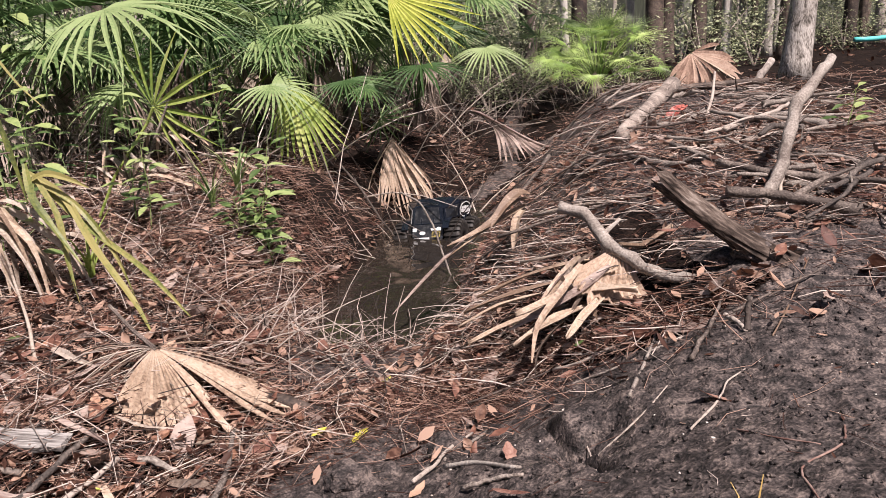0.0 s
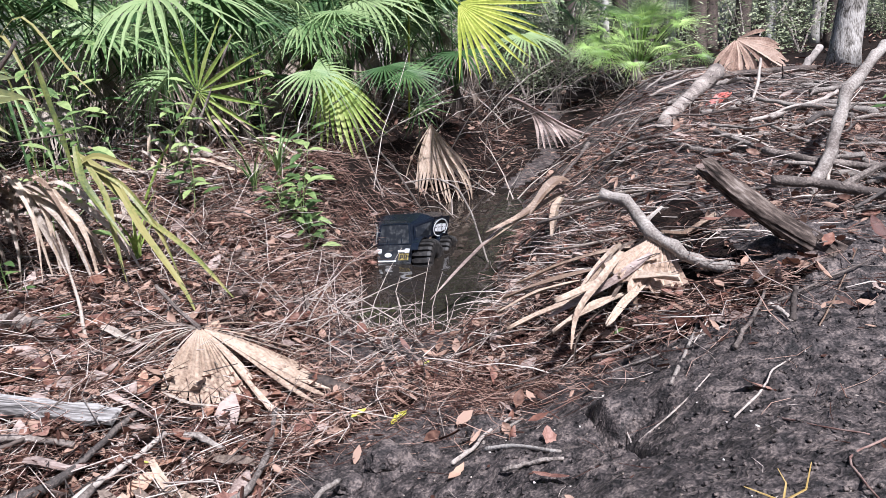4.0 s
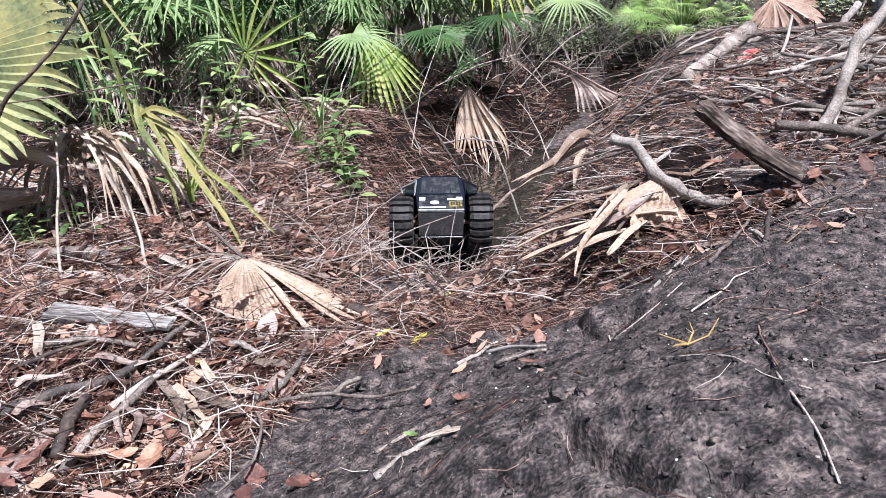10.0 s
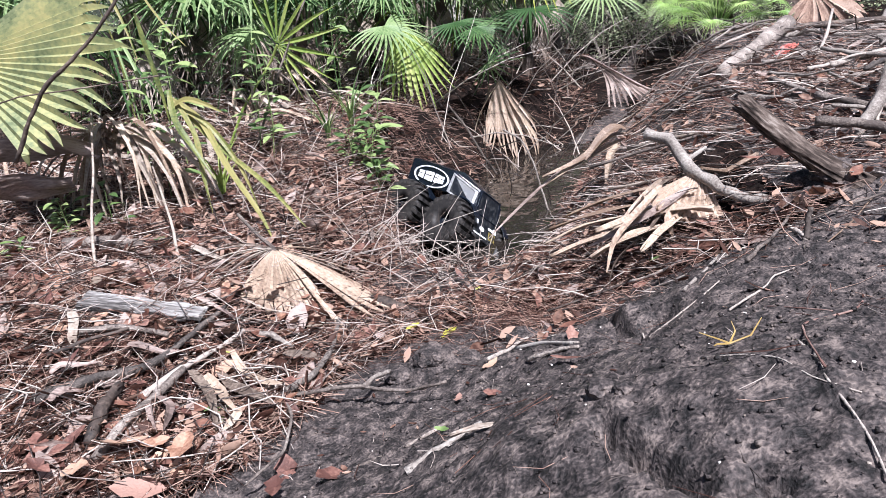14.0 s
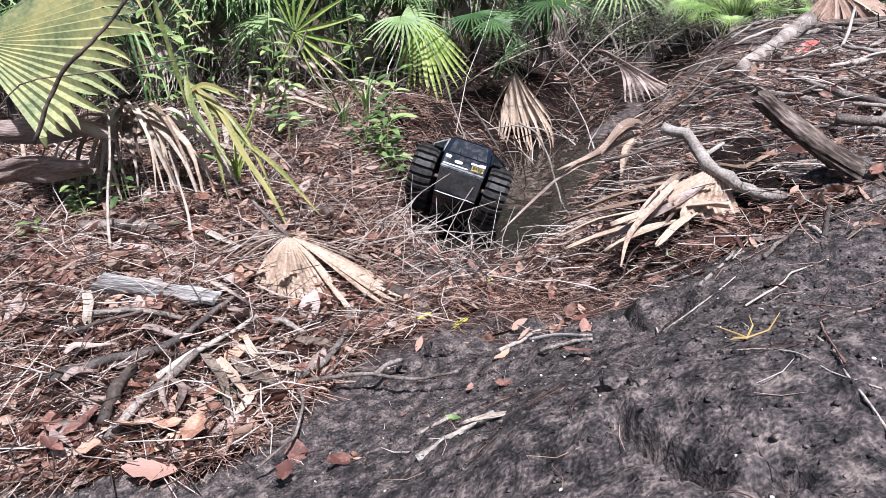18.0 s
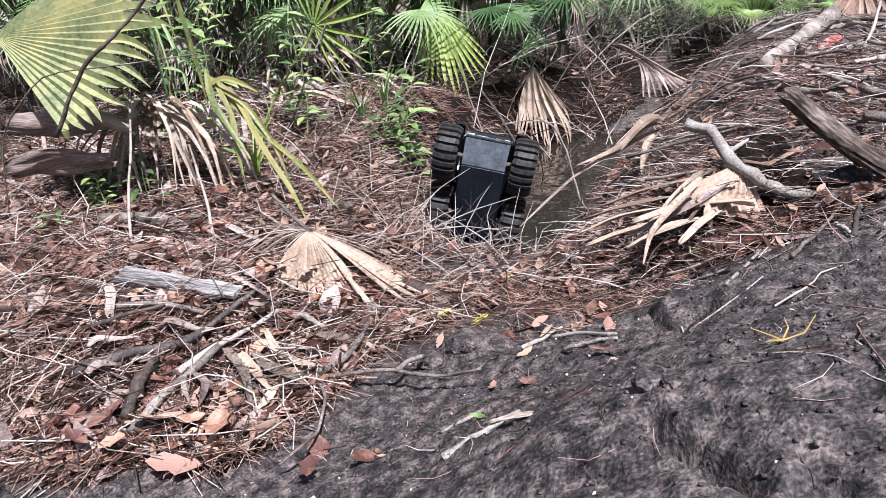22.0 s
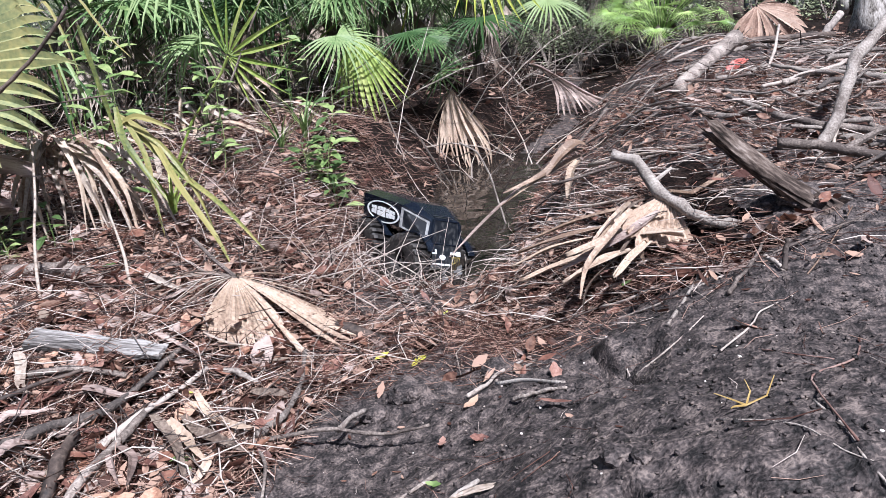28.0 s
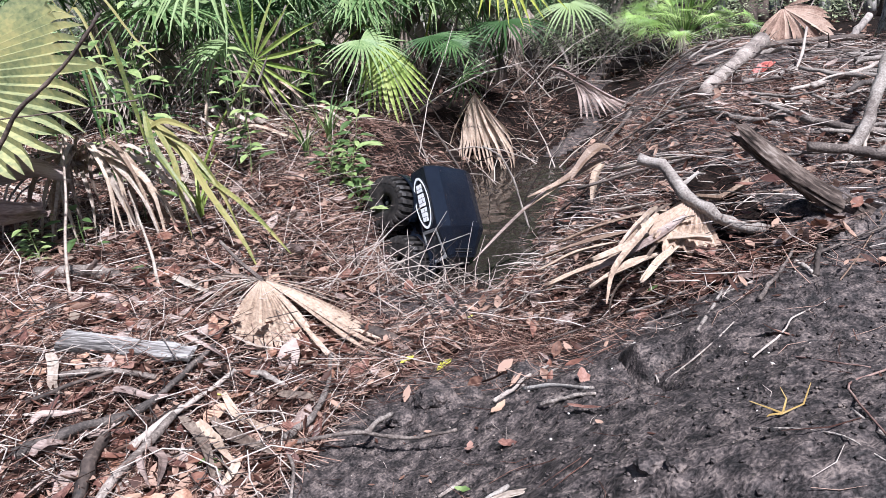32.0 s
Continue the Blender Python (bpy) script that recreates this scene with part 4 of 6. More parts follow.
def weed(name, label, x, y, height, leaves, leaf, mat, seed, z=None, lean=(0, 0)):
    r = random.Random(seed)
    t = tagged(new(name), label, "weed")
    t.matrix_basis = Matrix.Translation((x, y, (ground_h(x, y) if z is None else z) - 0.005))
    top = Vector((lean[0], lean[1], height))
    stem = [top * s + Vector((r.uniform(-1, 1), r.uniform(-1, 1), 0)) * 0.01 for s in (0, 0.35, 0.7, 1)]
    stem[0] = Vector((0, 0, 0))
    part("stem", tube(stem, [0.0028, 0.0024, 0.002, 0.0012], 5), mat, t)
    for k in range(leaves):
        s = 0.18 + 0.82 * k / max(1, leaves - 1)
        p = top * s
        a = k * 2.4 + r.uniform(-0.4, 0.4)
        d = Vector((math.cos(a), math.sin(a), r.uniform(-0.2, 0.6)))
        ln = leaf * r.uniform(0.6, 1.25)
        p = p + Vector((d.x, d.y, 0.3)) * leaf * r.uniform(0.1, 0.7)
        m = aim(p, p + d, (0, -0.3, 1))
        part("leaf", placed(merged([leaf_shape(ln, ln * 0.42, 0.25), tube([(0, -leaf * 0.5, -0.01), (0, 0.01, 0)], [0.0012, 0.001], 3)]), m), mat, t)
    return t


for i, (n, lab, x, y, h, k, lf, lean) in enumerate((
        ("weed", "small bright green broad-leaved weed by a log", -1.80, 2.42, 0.16, 12, 0.060, (0.02, 0)),
        ("weed", "small green seedling with upright leaves", -1.62, 2.45, 0.17, 7, 0.075, (0.0, 0)),
        ("weed", "low green weed by a fallen log", -1.80, 2.12, 0.08, 8, 0.055, (0.02, 0)),
        ("sapling", "leafy green shoot before the palmettos", -1.30, 3.35, 0.60, 22, 0.075, (0.02, 0)),
        ("sapling", "leafy green shoot before the palmettos", -1.62, 3.2, 0.66, 20, 0.085, (-0.03, 0)),
        ("sapling", "leafy green shoot before the palmettos", -1.72, 3.0, 0.74, 16, 0.095, (0.04, 0)),
        ("fern", "bright green ferny shoot on the ditch edge", -0.76, 3.42, 0.26, 16, 0.085, (0.05, -0.02)),
        ("fern", "bright green ferny shoot on the ditch edge", -0.70, 3.30, 0.18, 12, 0.085, (0.0, -0.04)),
        ("fern", "yellow-green shoot on the ditch edge", -0.80, 3.72, 0.32, 14, 0.10, (0.06, 0)),
        ("sapling", "tall shoot with bluish leaves in the thicket", -1.15, 4.5, 0.55, 18, 0.09, (0, 0)),
        ("sapling", "tall shoot in the thicket", -2.0, 3.9, 0.95, 20, 0.12, (0.05, 0)),
        ("weed", "pale green weed on the debris heap", 1.95, 3.35, 0.20, 9, 0.09, (0.03, 0)),
        ("fern", "bright green ferny shoot on the ditch edge", -0.74, 3.36, 0.30, 26, 0.075, (0.02, -0.03)),
        ("fern", "bright green ferny shoot on the ditch edge", -0.80, 3.30, 0.22, 22, 0.07, (-0.03, -0.03)),
        ("sapling", "leafy green shoot before the palmettos", -1.22, 3.30, 0.50, 26, 0.08, (0.03, 0)),
        ("sapling", "leafy green shoot beside a big leaf", -1.50, 2.75, 0.72, 22, 0.085, (0.02, 0)),
        ("weed", "small bright green broad-leaved weed by a log", -1.74, 2.36, 0.15, 16, 0.055, (-0.02, 0)),
        ("seedling", "tiny green seedling in dead leaves", -0.661, 1.21, 0.055, 5, 0.032, (0.0, 0)))):
    weed(n, lab, x, y, h, k, lf, HERB, 400 + i, lean=lean)

for i in range(26):
    r = random.Random(500 + i)
    weed("undergrowth_shoot", "thin leafy shoot in the shaded thicket", r.uniform(-3.0, -1.0), r.uniform(3.9, 6.2), r.uniform(0.3, 0.8), r.choice((6, 9, 13)), r.uniform(0.05, 0.1), GREEN if i % 3 else HERB, 520 + i, lean=(r.uniform(-0.2, 0.2), 0))


def blade_tuft(x, y, height, count, seed, label, mat):
    r = random.Random(seed)
    t = tagged(new("grass_tuft"), label, "grass")
    t.matrix_basis = Matrix.Translation((x, y, ground_h(x, y)))
    for k in range(count):
        a, ln = r.uniform(0, 6.28), height * r.uniform(0.6, 1.1)
        d = Vector((math.cos(a), math.sin(a), 0))
        v, f = [], []
        for s in (0, 0.35, 0.7, 1.0):
            c = d * (0.5 * ln * s * s) + Vector((0, 0, ln * s * (1 - 0.25 * s)))
            w = Vector((-d.y, d.x, 0)) * 0.010 * (1 - s * 0.95)
            v += [c - w, c + w]
        f = [(0, 1, 3, 2), (2, 3, 5, 4), (4, 5, 7, 6)]
        part("blade", (v, f), mat, t)
    return t


blade_tuft(-0.92, 3.75, 0.38, 18, 1, "green strappy grass tuft on the bank", HERB)
blade_tuft(-1.0, 3.55, 0.34, 16, 2, "green strappy grass tuft on the bank", HERB)
blade_tuft(-1.35, 1.15, 0.10, 14, 3, "small pale grass tuft in litter", HERB)
blade_tuft(-1.25, 2.72, 0.34, 12, 4, "yellow-green strappy tuft beside dead leaves", LIME)

# ---- wood ----
def branch(name, label, points, r0, r1, mat=STICK, knobs=0.12, sides=8, category="branch", twigs=()):
    """A bent branch through points; side twigs are parts."""
    pts = [Vector(p) for p in points]
    fine = []
    for a, b in zip(pts, pts[1:]):
        for k in range(4):
            fine.append(a.lerp(b, k / 4))
    fine.append(pts[-1])
    n = len(fine)
    r = random.Random(len(fine) * 31 + int(abs(pts[0].x) * 1000))
    base = fine[0].copy()
    sm = [fine[0]] + [(fine[i - 1] + fine[i] * 2 + fine[i + 1]) / 4 + Vector((r.uniform(-1, 1), r.uniform(-1, 1), r.uniform(-1, 1))) * r0 * 0.25 for i in range(1, n - 1)] + [fine[-1]]
    radii = [(r0 + (r1 - r0) * i / (n - 1)) * (1 + r.uniform(-knobs, knobs)) for i in range(n)]
    t = tagged(new(name, mesh_of(name, *tube([p - base for p in sm], radii, sides), mat, True)), label, category)
    t.matrix_basis = Matrix.Translation(base)
    for tw in twigs:
        q = [Vector(p) - base for p in tw]
        part("side_twig", tube(q, [r1 * 0.7, r1 * 0.55, r1 * 0.3][:len(q)] if len(q) <= 3 else [r1 * 0.6] * len(q), 6), mat, t)
    return t


def on(x, y, lift=0.0):
    return (x, y, ground_h(x, y) + lift)


def dark_log():
    """A split, jagged log: ridged along its grain, broken at the upper end."""
    a, b = Vector((0.677, 2.03, 0.425)), Vector((0.965, 1.84, 0.205))
    ln = (b - a).length
    verts, faces, n, k = [], [], 22, 28
    for i in range(n + 1):
        s = i / n
        for j in range(k):
            th = 2 * math.pi * j / k
            cs, sn = math.cos(th), math.sin(th)
            r = 0.029 * (0.95 + 0.15 * s) * (1 + 0.34 * noise.noise((cs * 1.6, sn * 1.6, s * 1.8)) + 0.20 * noise.noise((cs * 5, sn * 5, s * 1.5)) + 0.10 * noise.noise((cs * 12, sn * 12, s * 4)))
            off = 0.11 * noise.noise((cs * 2, sn * 2, 9)) + 0.04 * noise.noise((cs * 7, sn * 7, 3)) if i == 0 else 0
            verts.append((r * cs * 1.15, s * ln + off, r * sn * 0.85 - 0.02 * math.sin(math.pi * s)))
    for i in range(n):
        for j in range(k):
            o, q = i * k + j, i * k + (j + 1) % k
            faces.append((o, q, q + k, o + k))
    faces += [tuple(range(k - 1, -1, -1)), tuple(range(n * k, n * k + k))]
    t = tagged(new("dark_log", mesh_of("dark_log", verts, faces, LOGWOOD)), "dark weathered split log stuck slantwise in black mud", "log")
    t.matrix_basis = aim(a, b, (0.1, -0.5, 1))


LOGWOOD = material("split_log_wood", [(0.0094, 0.0070, 0.0055), (0.0468, 0.0343, 0.0281), (0.1170, 0.0897, 0.0741), (0.2340, 0.1950, 0.1677)], 26, 0.9, 1.0, 10, fine=120, vary=0, stretch=(1, 0.3, 1), spec=0.2)
dark_log()
branch("forked_branch", "bleached crooked branch lying on the stick heap", [(0.45, 2.36, 0.285), (0.52, 2.31, 0.275), (0.565, 2.16, 0.20), (0.665, 2.03, 0.145), (0.76, 1.97, 0.14), (0.85, 1.93, 0.11)], 0.021, 0.017, BLEACHED, 0.18, 8,
       twigs=[((0.56, 2.2, 0.19), (0.58, 2.3, 0.2), (0.66, 2.4, 0.22))])
branch("upright_branch", "long bleached branch rising from the debris heap", [(1.17, 2.46, 0.22), (1.25, 2.54, 0.28), (1.33, 2.64, 0.40), (1.39, 2.72, 0.51), (1.49, 2.80, 0.60), (1.60, 2.88, 0.68)], 0.024, 0.020, BLEACHED, 0.14, 9)
branch("broken_branch", "broken brown branch with a pale snapped end", [(1.0, 2.36, 0.30), (1.13, 2.35, 0.29), (1.22, 2.3, 0.275), (1.36, 2.2, 0.25)], 0.016, 0.019, STICK, 0.12, 8, twigs=[((1.20, 2.31, 0.28), (1.3, 2.32, 0.33), (1.4, 2.33, 0.36))])
branch("fallen_log", "short grey-brown log in pine needles", [(-1.651, 2.189, 0.012), (-1.436, 2.165, 0.018), (-1.321, 2.140, 0.010)], 0.026, 0.024, STICK, 0.06, 10, "log")
branch("buried_log", "dark damp log half buried under litter", [(-0.549, 2.092, -0.181), (-0.365, 2.039, -0.214), (-0.191, 1.934, -0.247)], 0.026, 0.018, DARKBARK, 0.16, 10, "log")
branch("cut_log", "grey-brown log with split bark on the heap", [(0.96, 3.50, 0.335), (1.23, 4.04, 0.385), (1.57, 4.60, 0.475)], 0.030, 0.046, STICK, 0.16, 10, "log")
branch("log", "grey log lying across the debris heap", [(1.50, 4.6, 0.44), (1.82, 4.7, 0.45), (2.25, 4.8, 0.45)], 0.022, 0.018, DARKBARK, 0.1, 8)
branch("stub_log", "short stub of weathered wood on the heap", [(2.25, 5.0, 0.40), (2.33, 5.06, 0.48), (2.42, 5.12, 0.56)], 0.026, 0.022, BARK, 0.1, 9, "log")
for label, pts, r0, r1, mat in (
        ("long grey fallen branch across leaf litter", [(-1.105, 1.181), (-0.989, 1.278), (-0.904, 1.356), (-0.837, 1.481), (-0.808, 1.627)], 0.0125, 0.006, WETSTICK),
        ("dark grey branch crossing another in leaf litter", [(-0.867, 1.018), (-0.852, 1.116), (-0.846, 1.23), (-0.817, 1.356)], 0.0105, 0.008, STICK),
        ("grey peeled branch crossing another in leaf litter", [(-0.871, 1.243), (-0.819, 1.362), (-0.8, 1.409), (-0.734, 1.559)], 0.009, 0.006, STICK),
        ("dark rotten stick in leaf litter", [(-0.894, 1.05), (-0.921, 1.155), (-0.942, 1.268)], 0.014, 0.011, DARKBARK),
        ("forked grey branch at the mud's edge", [(-0.536, 1.302), (-0.494, 1.381), (-0.495, 1.579), (-0.538, 1.809)], 0.008, 0.006, WETSTICK),
        ("thin pale twig crossing onto the mud", [(-0.501, 1.281), (-0.378, 1.311), (-0.23, 1.232), (-0.126, 1.195)], 0.0055, 0.003, STICK),
        ("short peeled stick at the mud's edge", [(-0.346, 1.3), (-0.323, 1.346), (-0.298, 1.405)], 0.006, 0.005, BLEACHED),
        ("curved grey root at the mud's edge", [(-0.543, 1.294), (-0.474, 1.167), (-0.454, 1.041), (-0.456, 0.946), (-0.493, 0.919)], 0.0035, 0.002, STICK),
        ("pale split stick in the litter", [(-0.703, 1.587), (-0.656, 1.59), (-0.606, 1.578)], 0.008, 0.006, BLEACHED),
        ("grey stick lying below the slab", [(-1.137, 1.447), (-1.022, 1.461), (-0.897, 1.459)], 0.008, 0.006, STICK),
        ("thin dark stick under leaves", [(-1.174, 1.348), (-1.072, 1.41), (-0.981, 1.47)], 0.006, 0.004, DARKBARK)):
    branch("branch", label, [on(x, y, 0.036 + r0 + 0.010 * (k % 2)) for k, (x, y) in enumerate(pts)], r0 * 1.1, r1 * 1.15, mat, 0.18, 8, "branch")
for i, (a, b, r) in enumerate((((-0.05, 1.40, 0.01), (0.10, 1.75, 0.02), 0.006), ((0.42, 0.70, 0.002), (0.395, 0.36, 0.001), 0.0022), ((0.30, 0.70, 0.002), (0.42, 0.50, 0.001), 0.0016),
                               ((0.55, 1.42, 0.01), (0.75, 1.75, 0.02), 0.006), ((0.72, 1.62, 0.02), (1.0, 1.75, 0.02), 0.004), ((0.44, 1.12, 0.004), (0.62, 1.32, 0.006), 0.0025), ((0.35, 1.95, 0.03), (0.62, 1.72, 0.02), 0.005),
                               ((0.10, 2.0, 0.03), (0.60, 1.9, 0.03), 0.004), ((0.05, 1.25, 0.008), (0.16, 1.18, 0.01), 0.006), ((0.70, 1.62, 0.02), (0.71, 1.52, 0.0), 0.007))):
    p, q = on(*a), on(*b)
    lift = 0.018 if b[1] > 0.95 and b[0] < 0.0 else 0.0
    line = []
    for k in range(5):
        f = k / 4
        jx, jy = (RNG.uniform(-0.012, 0.012), RNG.uniform(-0.012, 0.012)) if 0 < k < 4 else (0, 0)
        line.append(on(a[0] + (b[0] - a[0]) * f + jx, a[1] + (b[1] - a[1]) * f + jy, a[2] + (b[2] - a[2]) * f + lift))
    branch("stick", "bare grey-brown fallen stick on the ground", line, r, r * 0.6, STICK, 0.15, 6, "stick")
for i, (a, b, r) in enumerate((((0.48, 3.1, 0.08), (0.90, 2.58, 0.26), 0.010), ((0.58, 2.65, 0.17), (0.93, 2.38, 0.17), 0.006), 
                               ((0.79, 3.4, 0.16), (1.02, 3.1, 0.21), 0.014), ((1.40, 4.0, 0.30), (1.62, 3.38, 0.20), 0.006), ((1.18, 4.0, 0.19), (0.85, 3.55, 0.1), 0.012), ((2.0, 4.6, 0.33), (2.55, 4.4, 0.25), 0.016),
                               ((1.78, 4.05, 0.28), (1.38, 3.8, 0.22), 0.012), ((1.55, 4.0, 0.22), (1.85, 3.8, 0.22), 0.014), ((1.75, 3.5, 0.2), (2.1, 3.35, 0.2), 0.022), ((1.24, 2.5, 0.2), (1.32, 2.62, 0.36), 0.008), ((1.5, 3.9, 0.3), (1.75, 4.4, 0.55), 0.010),
                               ((1.7, 4.2, 0.33), (1.72, 3.95, 0.2), 0.012), ((0.95, 3.6, 0.15), (1.5, 4.2, 0.32), 0.014), ((1.0, 3.0, 0.2), (1.35, 2.75, 0.22), 0.010), ((0.30, 2.9, 0.05), (0.75, 2.75, 0.20), 0.008), ((0.35, 2.6, 0.03), (0.9, 2.2, 0.2), 0.006))):
    mid = (Vector(a) + Vector(b)) / 2 + Vector((RNG.uniform(-1, 1), RNG.uniform(-1, 1), 0.6)) * 0.02
    branch("stick", "long bare stick in the debris heap", [a, mid, b], r, r * 0.7, PALEDEAD if i % 3 == 0 else STICK, 0.15, 6, "stick")
branch("leaning_stick", "thin grey stick leaning down to the water", [(-0.532, 4.950, 0.065), (-0.398, 4.850, -0.086), (-0.311, 4.750, -0.223), (-0.194, 4.650, -0.377)], 0.008, 0.006, STICK, 0.12, 6, "stick")
branch("leaning_stick", "thin pale bent stick standing in the ditch", [(-0.115, 4.100, 0.017), (-0.013, 4.050, -0.032), (0.054, 4.000, -0.155), (0.088, 3.950, -0.276), (0.123, 3.850, -0.381), (0.176, 3.750, -0.502)], 0.006, 0.005, BLEACHED, 0.12, 6, "stick")
branch("dark_twig", "dark bent leafless twig rising before the big leaf", [(-1.62, 2.0, 0.36), (-1.53, 2.0, 0.50), (-1.45, 2.0, 0.60), (-1.37, 2.0, 0.655), (-1.26, 2.0, 0.73), (-1.14, 2.0, 0.86)], 0.008, 0.005, DARKBARK, 0.12, 6, "twig")
branch("thin_stem", "thin bleached dead stem leaning over litter", [(-1.39, 1.94, -0.02), (-1.47, 2.1, 0.12), (-1.55, 2.3, 0.25), (-1.62, 2.5, 0.50)], 0.006, 0.004, PALEDEAD, 0.1, 6, "twig")
branch("thin_stem", "thin bleached dead stem leaning over litter", [(-1.10, 1.96, -0.01), (-1.2, 2.15, 0.1), (-1.38, 2.42, 0.24)], 0.006, 0.004, PALEDEAD, 0.1, 6, "twig")
branch("thin_stem", "thin pale horizontal stem among leaves", [(-2.05, 2.2, -0.02), (-1.95, 2.15, 0.35), (-1.70, 2.1, 0.555), (-1.4, 2.1, 0.575), (-1.12, 2.1, 0.60)], 0.003, 0.0025, PALEDEAD, 0.1, 5, "twig")
branch("bare_stem", "long thin bare stem leaning in the thicket", [(-1.35, 3.4, 0.1), (-1.2, 3.45, 0.45), (-1.0, 3.5, 0.85)], 0.007, 0.005, STICK, 0.1, 6, "twig")


def plank():
    bm = bmesh.new()
    n = 12
    rings = []
    for k in range(n + 1):
        x = -0.186 + 0.372 * k / n
        w = 0.034 * (1 - 0.30 * (k / n)) + RNG.uniform(-0.005, 0.004)
        h = 0.010 + RNG.uniform(-0.002, 0.002)
        rings.append([bm.verts.new(p) for p in ((x, -w, -h), (x, w, -h), (x + RNG.uniform(-0.01, 0.01), w * 0.9, h), (x, w * 0.3, h + 0.003), (x, -w * 0.2, h), (x, -w * 0.7, h + 0.003), (x, -w, h * 0.6))])
    for a, b in zip(rings, rings[1:]):
        for i in range(7):
            bm.faces.new((a[i], a[(i + 1) % 7], b[(i + 1) % 7], b[i]))
    bm.faces.new(rings[0])
    bm.faces.new(list(reversed(rings[-1])))
    bmesh.ops.recalc_face_normals(bm, faces=bm.faces[:])
    me = bpy.data.meshes.new("weathered_wood")
    bm.to_mesh(me)
    bm.free()
    me.materials.append(OLDWOOD)
    t = tagged(new("weathered_wood", me), "grey weathered slab of split wood lying in litter", "wood")
    t.matrix_basis = pose(-1.017, 1.560, ground_h(-1.017, 1.560) + 0.034, 16, 5, -6.3)
    return t


OLDWOOD = material("old_grey_wood", [(0.03, 0.026, 0.024), (0.16, 0.145, 0.135), (0.38, 0.36, 0.34)], 14, 0.9, 1.0, 8, fine=90, vary=0, stretch=(0.2, 4, 4), lo=0.40)
plank()


def sheath(label, centre, length, width, turn, seed, mat):
    """A curled dry leaf sheath: a long trough with a torn edge."""
    r = random.Random(seed)
    verts, faces = [], []
    n, k = 12, 11
    for i in range(n + 1):
        s = i / n
        w = width * (0.35 + 0.65 * math.sin(math.pi * min(1, s * 0.9 + 0.08))) * (1 + r.uniform(-0.08, 0.08))
        for j in range(k + 1):
            a = -1.25 + 2.5 * j / k
            rib = (0.07 * width if j % 2 else 0) + 0.25 * width * noise.noise((s * 3 + seed, a * 1.5, seed))
            verts.append((length * (s - 0.5), w * math.sin(a) * 0.5 + 0.25 * width * noise.noise((s * 2, seed, 0)), 0.30 * width * (1 - math.cos(a)) + 0.06 * length * math.sin(s * 3) + rib))
    for i in range(n):
        for j in range(k):
            o = i * (k + 1) + j
            faces.append((o, o + 1, o + k + 2, o + k + 1))
    me = mesh_of("leaf_sheath", verts, faces, mat, True)
    t = tagged(new("leaf_sheath", me), label, "dead leaf")
    m = t.modifiers.new("thick", "SOLIDIFY")
    m.thickness = 0.003
    t.matrix_basis = pose(*centre, *turn)
    return t


sheath("broad curled brown palm sheath under a big leaf", (-1.88, 2.42, 0.30), 0.52, 0.15, (-62, 4, 2), 1, SHEATHS)
sheath("broad curled brown palm sheath under a big leaf", (-1.92, 2.36, 0.16), 0.50, 0.14, (-55, -6, -5), 2, SHEATHS)
strap_thing("torn_palm_leaf", "torn crumpled pale palm leaf on the ditch edge", "dead leaf", (0.48, 3.35, 0.06), [
    (((0.50, 3.36, 0.10), (0.40, 3.30, 0.09), (0.28, 3.2, 0.02), (0.10, 3.10, -0.03)), 0.045),
    (((0.48, 3.36, 0.07), (0.36, 3.28, 0.03), (0.22, 3.16, -0.02), (0.05, 3.05, -0.10)), 0.034),
    (((0.50, 3.34, 0.12), (0.44, 3.30, 0.14), (0.36, 3.24, 0.09), (0.30, 3.18, 0.02)), 0.05),
    (((0.46, 3.30, 0.06), (0.42, 3.22, 0.03), (0.40, 3.14, -0.02), (0.38, 3.05, -0.06)), 0.05)], STRAW, 13, 0.06)
strap_thing("torn_palm_leaf", "dark wet palm strip reaching down to the ditch", "dead leaf", (0.22, 3.2, 0.0), [
    (((0.22, 3.2, 0.0), (0.10, 3.12, -0.08), (-0.02, 3.05, -0.17), (-0.15, 2.95, -0.27)), 0.022)], SHEATHS, 14, 0.06)
for i, (x, y, z, ln, w, a) in enumerate(((0.42, 2.10, 0.06, 0.34, 0.030, 18), (0.32, 2.22, 0.03, 0.42, 0.026, 10), (0.38, 2.00, 0.02, 0.34, 0.034, 32), (0.46, 1.98, 0.05, 0.26, 0.028, 50), (0.28, 2.12, -0.02, 0.36, 0.022, 24),
                                         (0.36, 2.30, 0.06, 0.40, 0.024, 4), (0.52, 2.05, 0.09, 0.22, 0.04, -40), (0.24, 2.3, -0.04, 0.3, 0.02, 15))):
    sheath("pale dry palm strip on the stick heap", (x, y, max(z, ground_h(x, y) + 0.02)), ln, w, (RNG.uniform(-10, 30), RNG.uniform(-14, -6), a), 40 + i, STRAW)
sheath("pale bark strip lying on mud", (-0.02, 0.78, ground_h(-0.02, 0.78) + 0.006), 0.09, 0.014, (0, 0, 22), 8, PALEDEAD)
strips = random.Random(90)
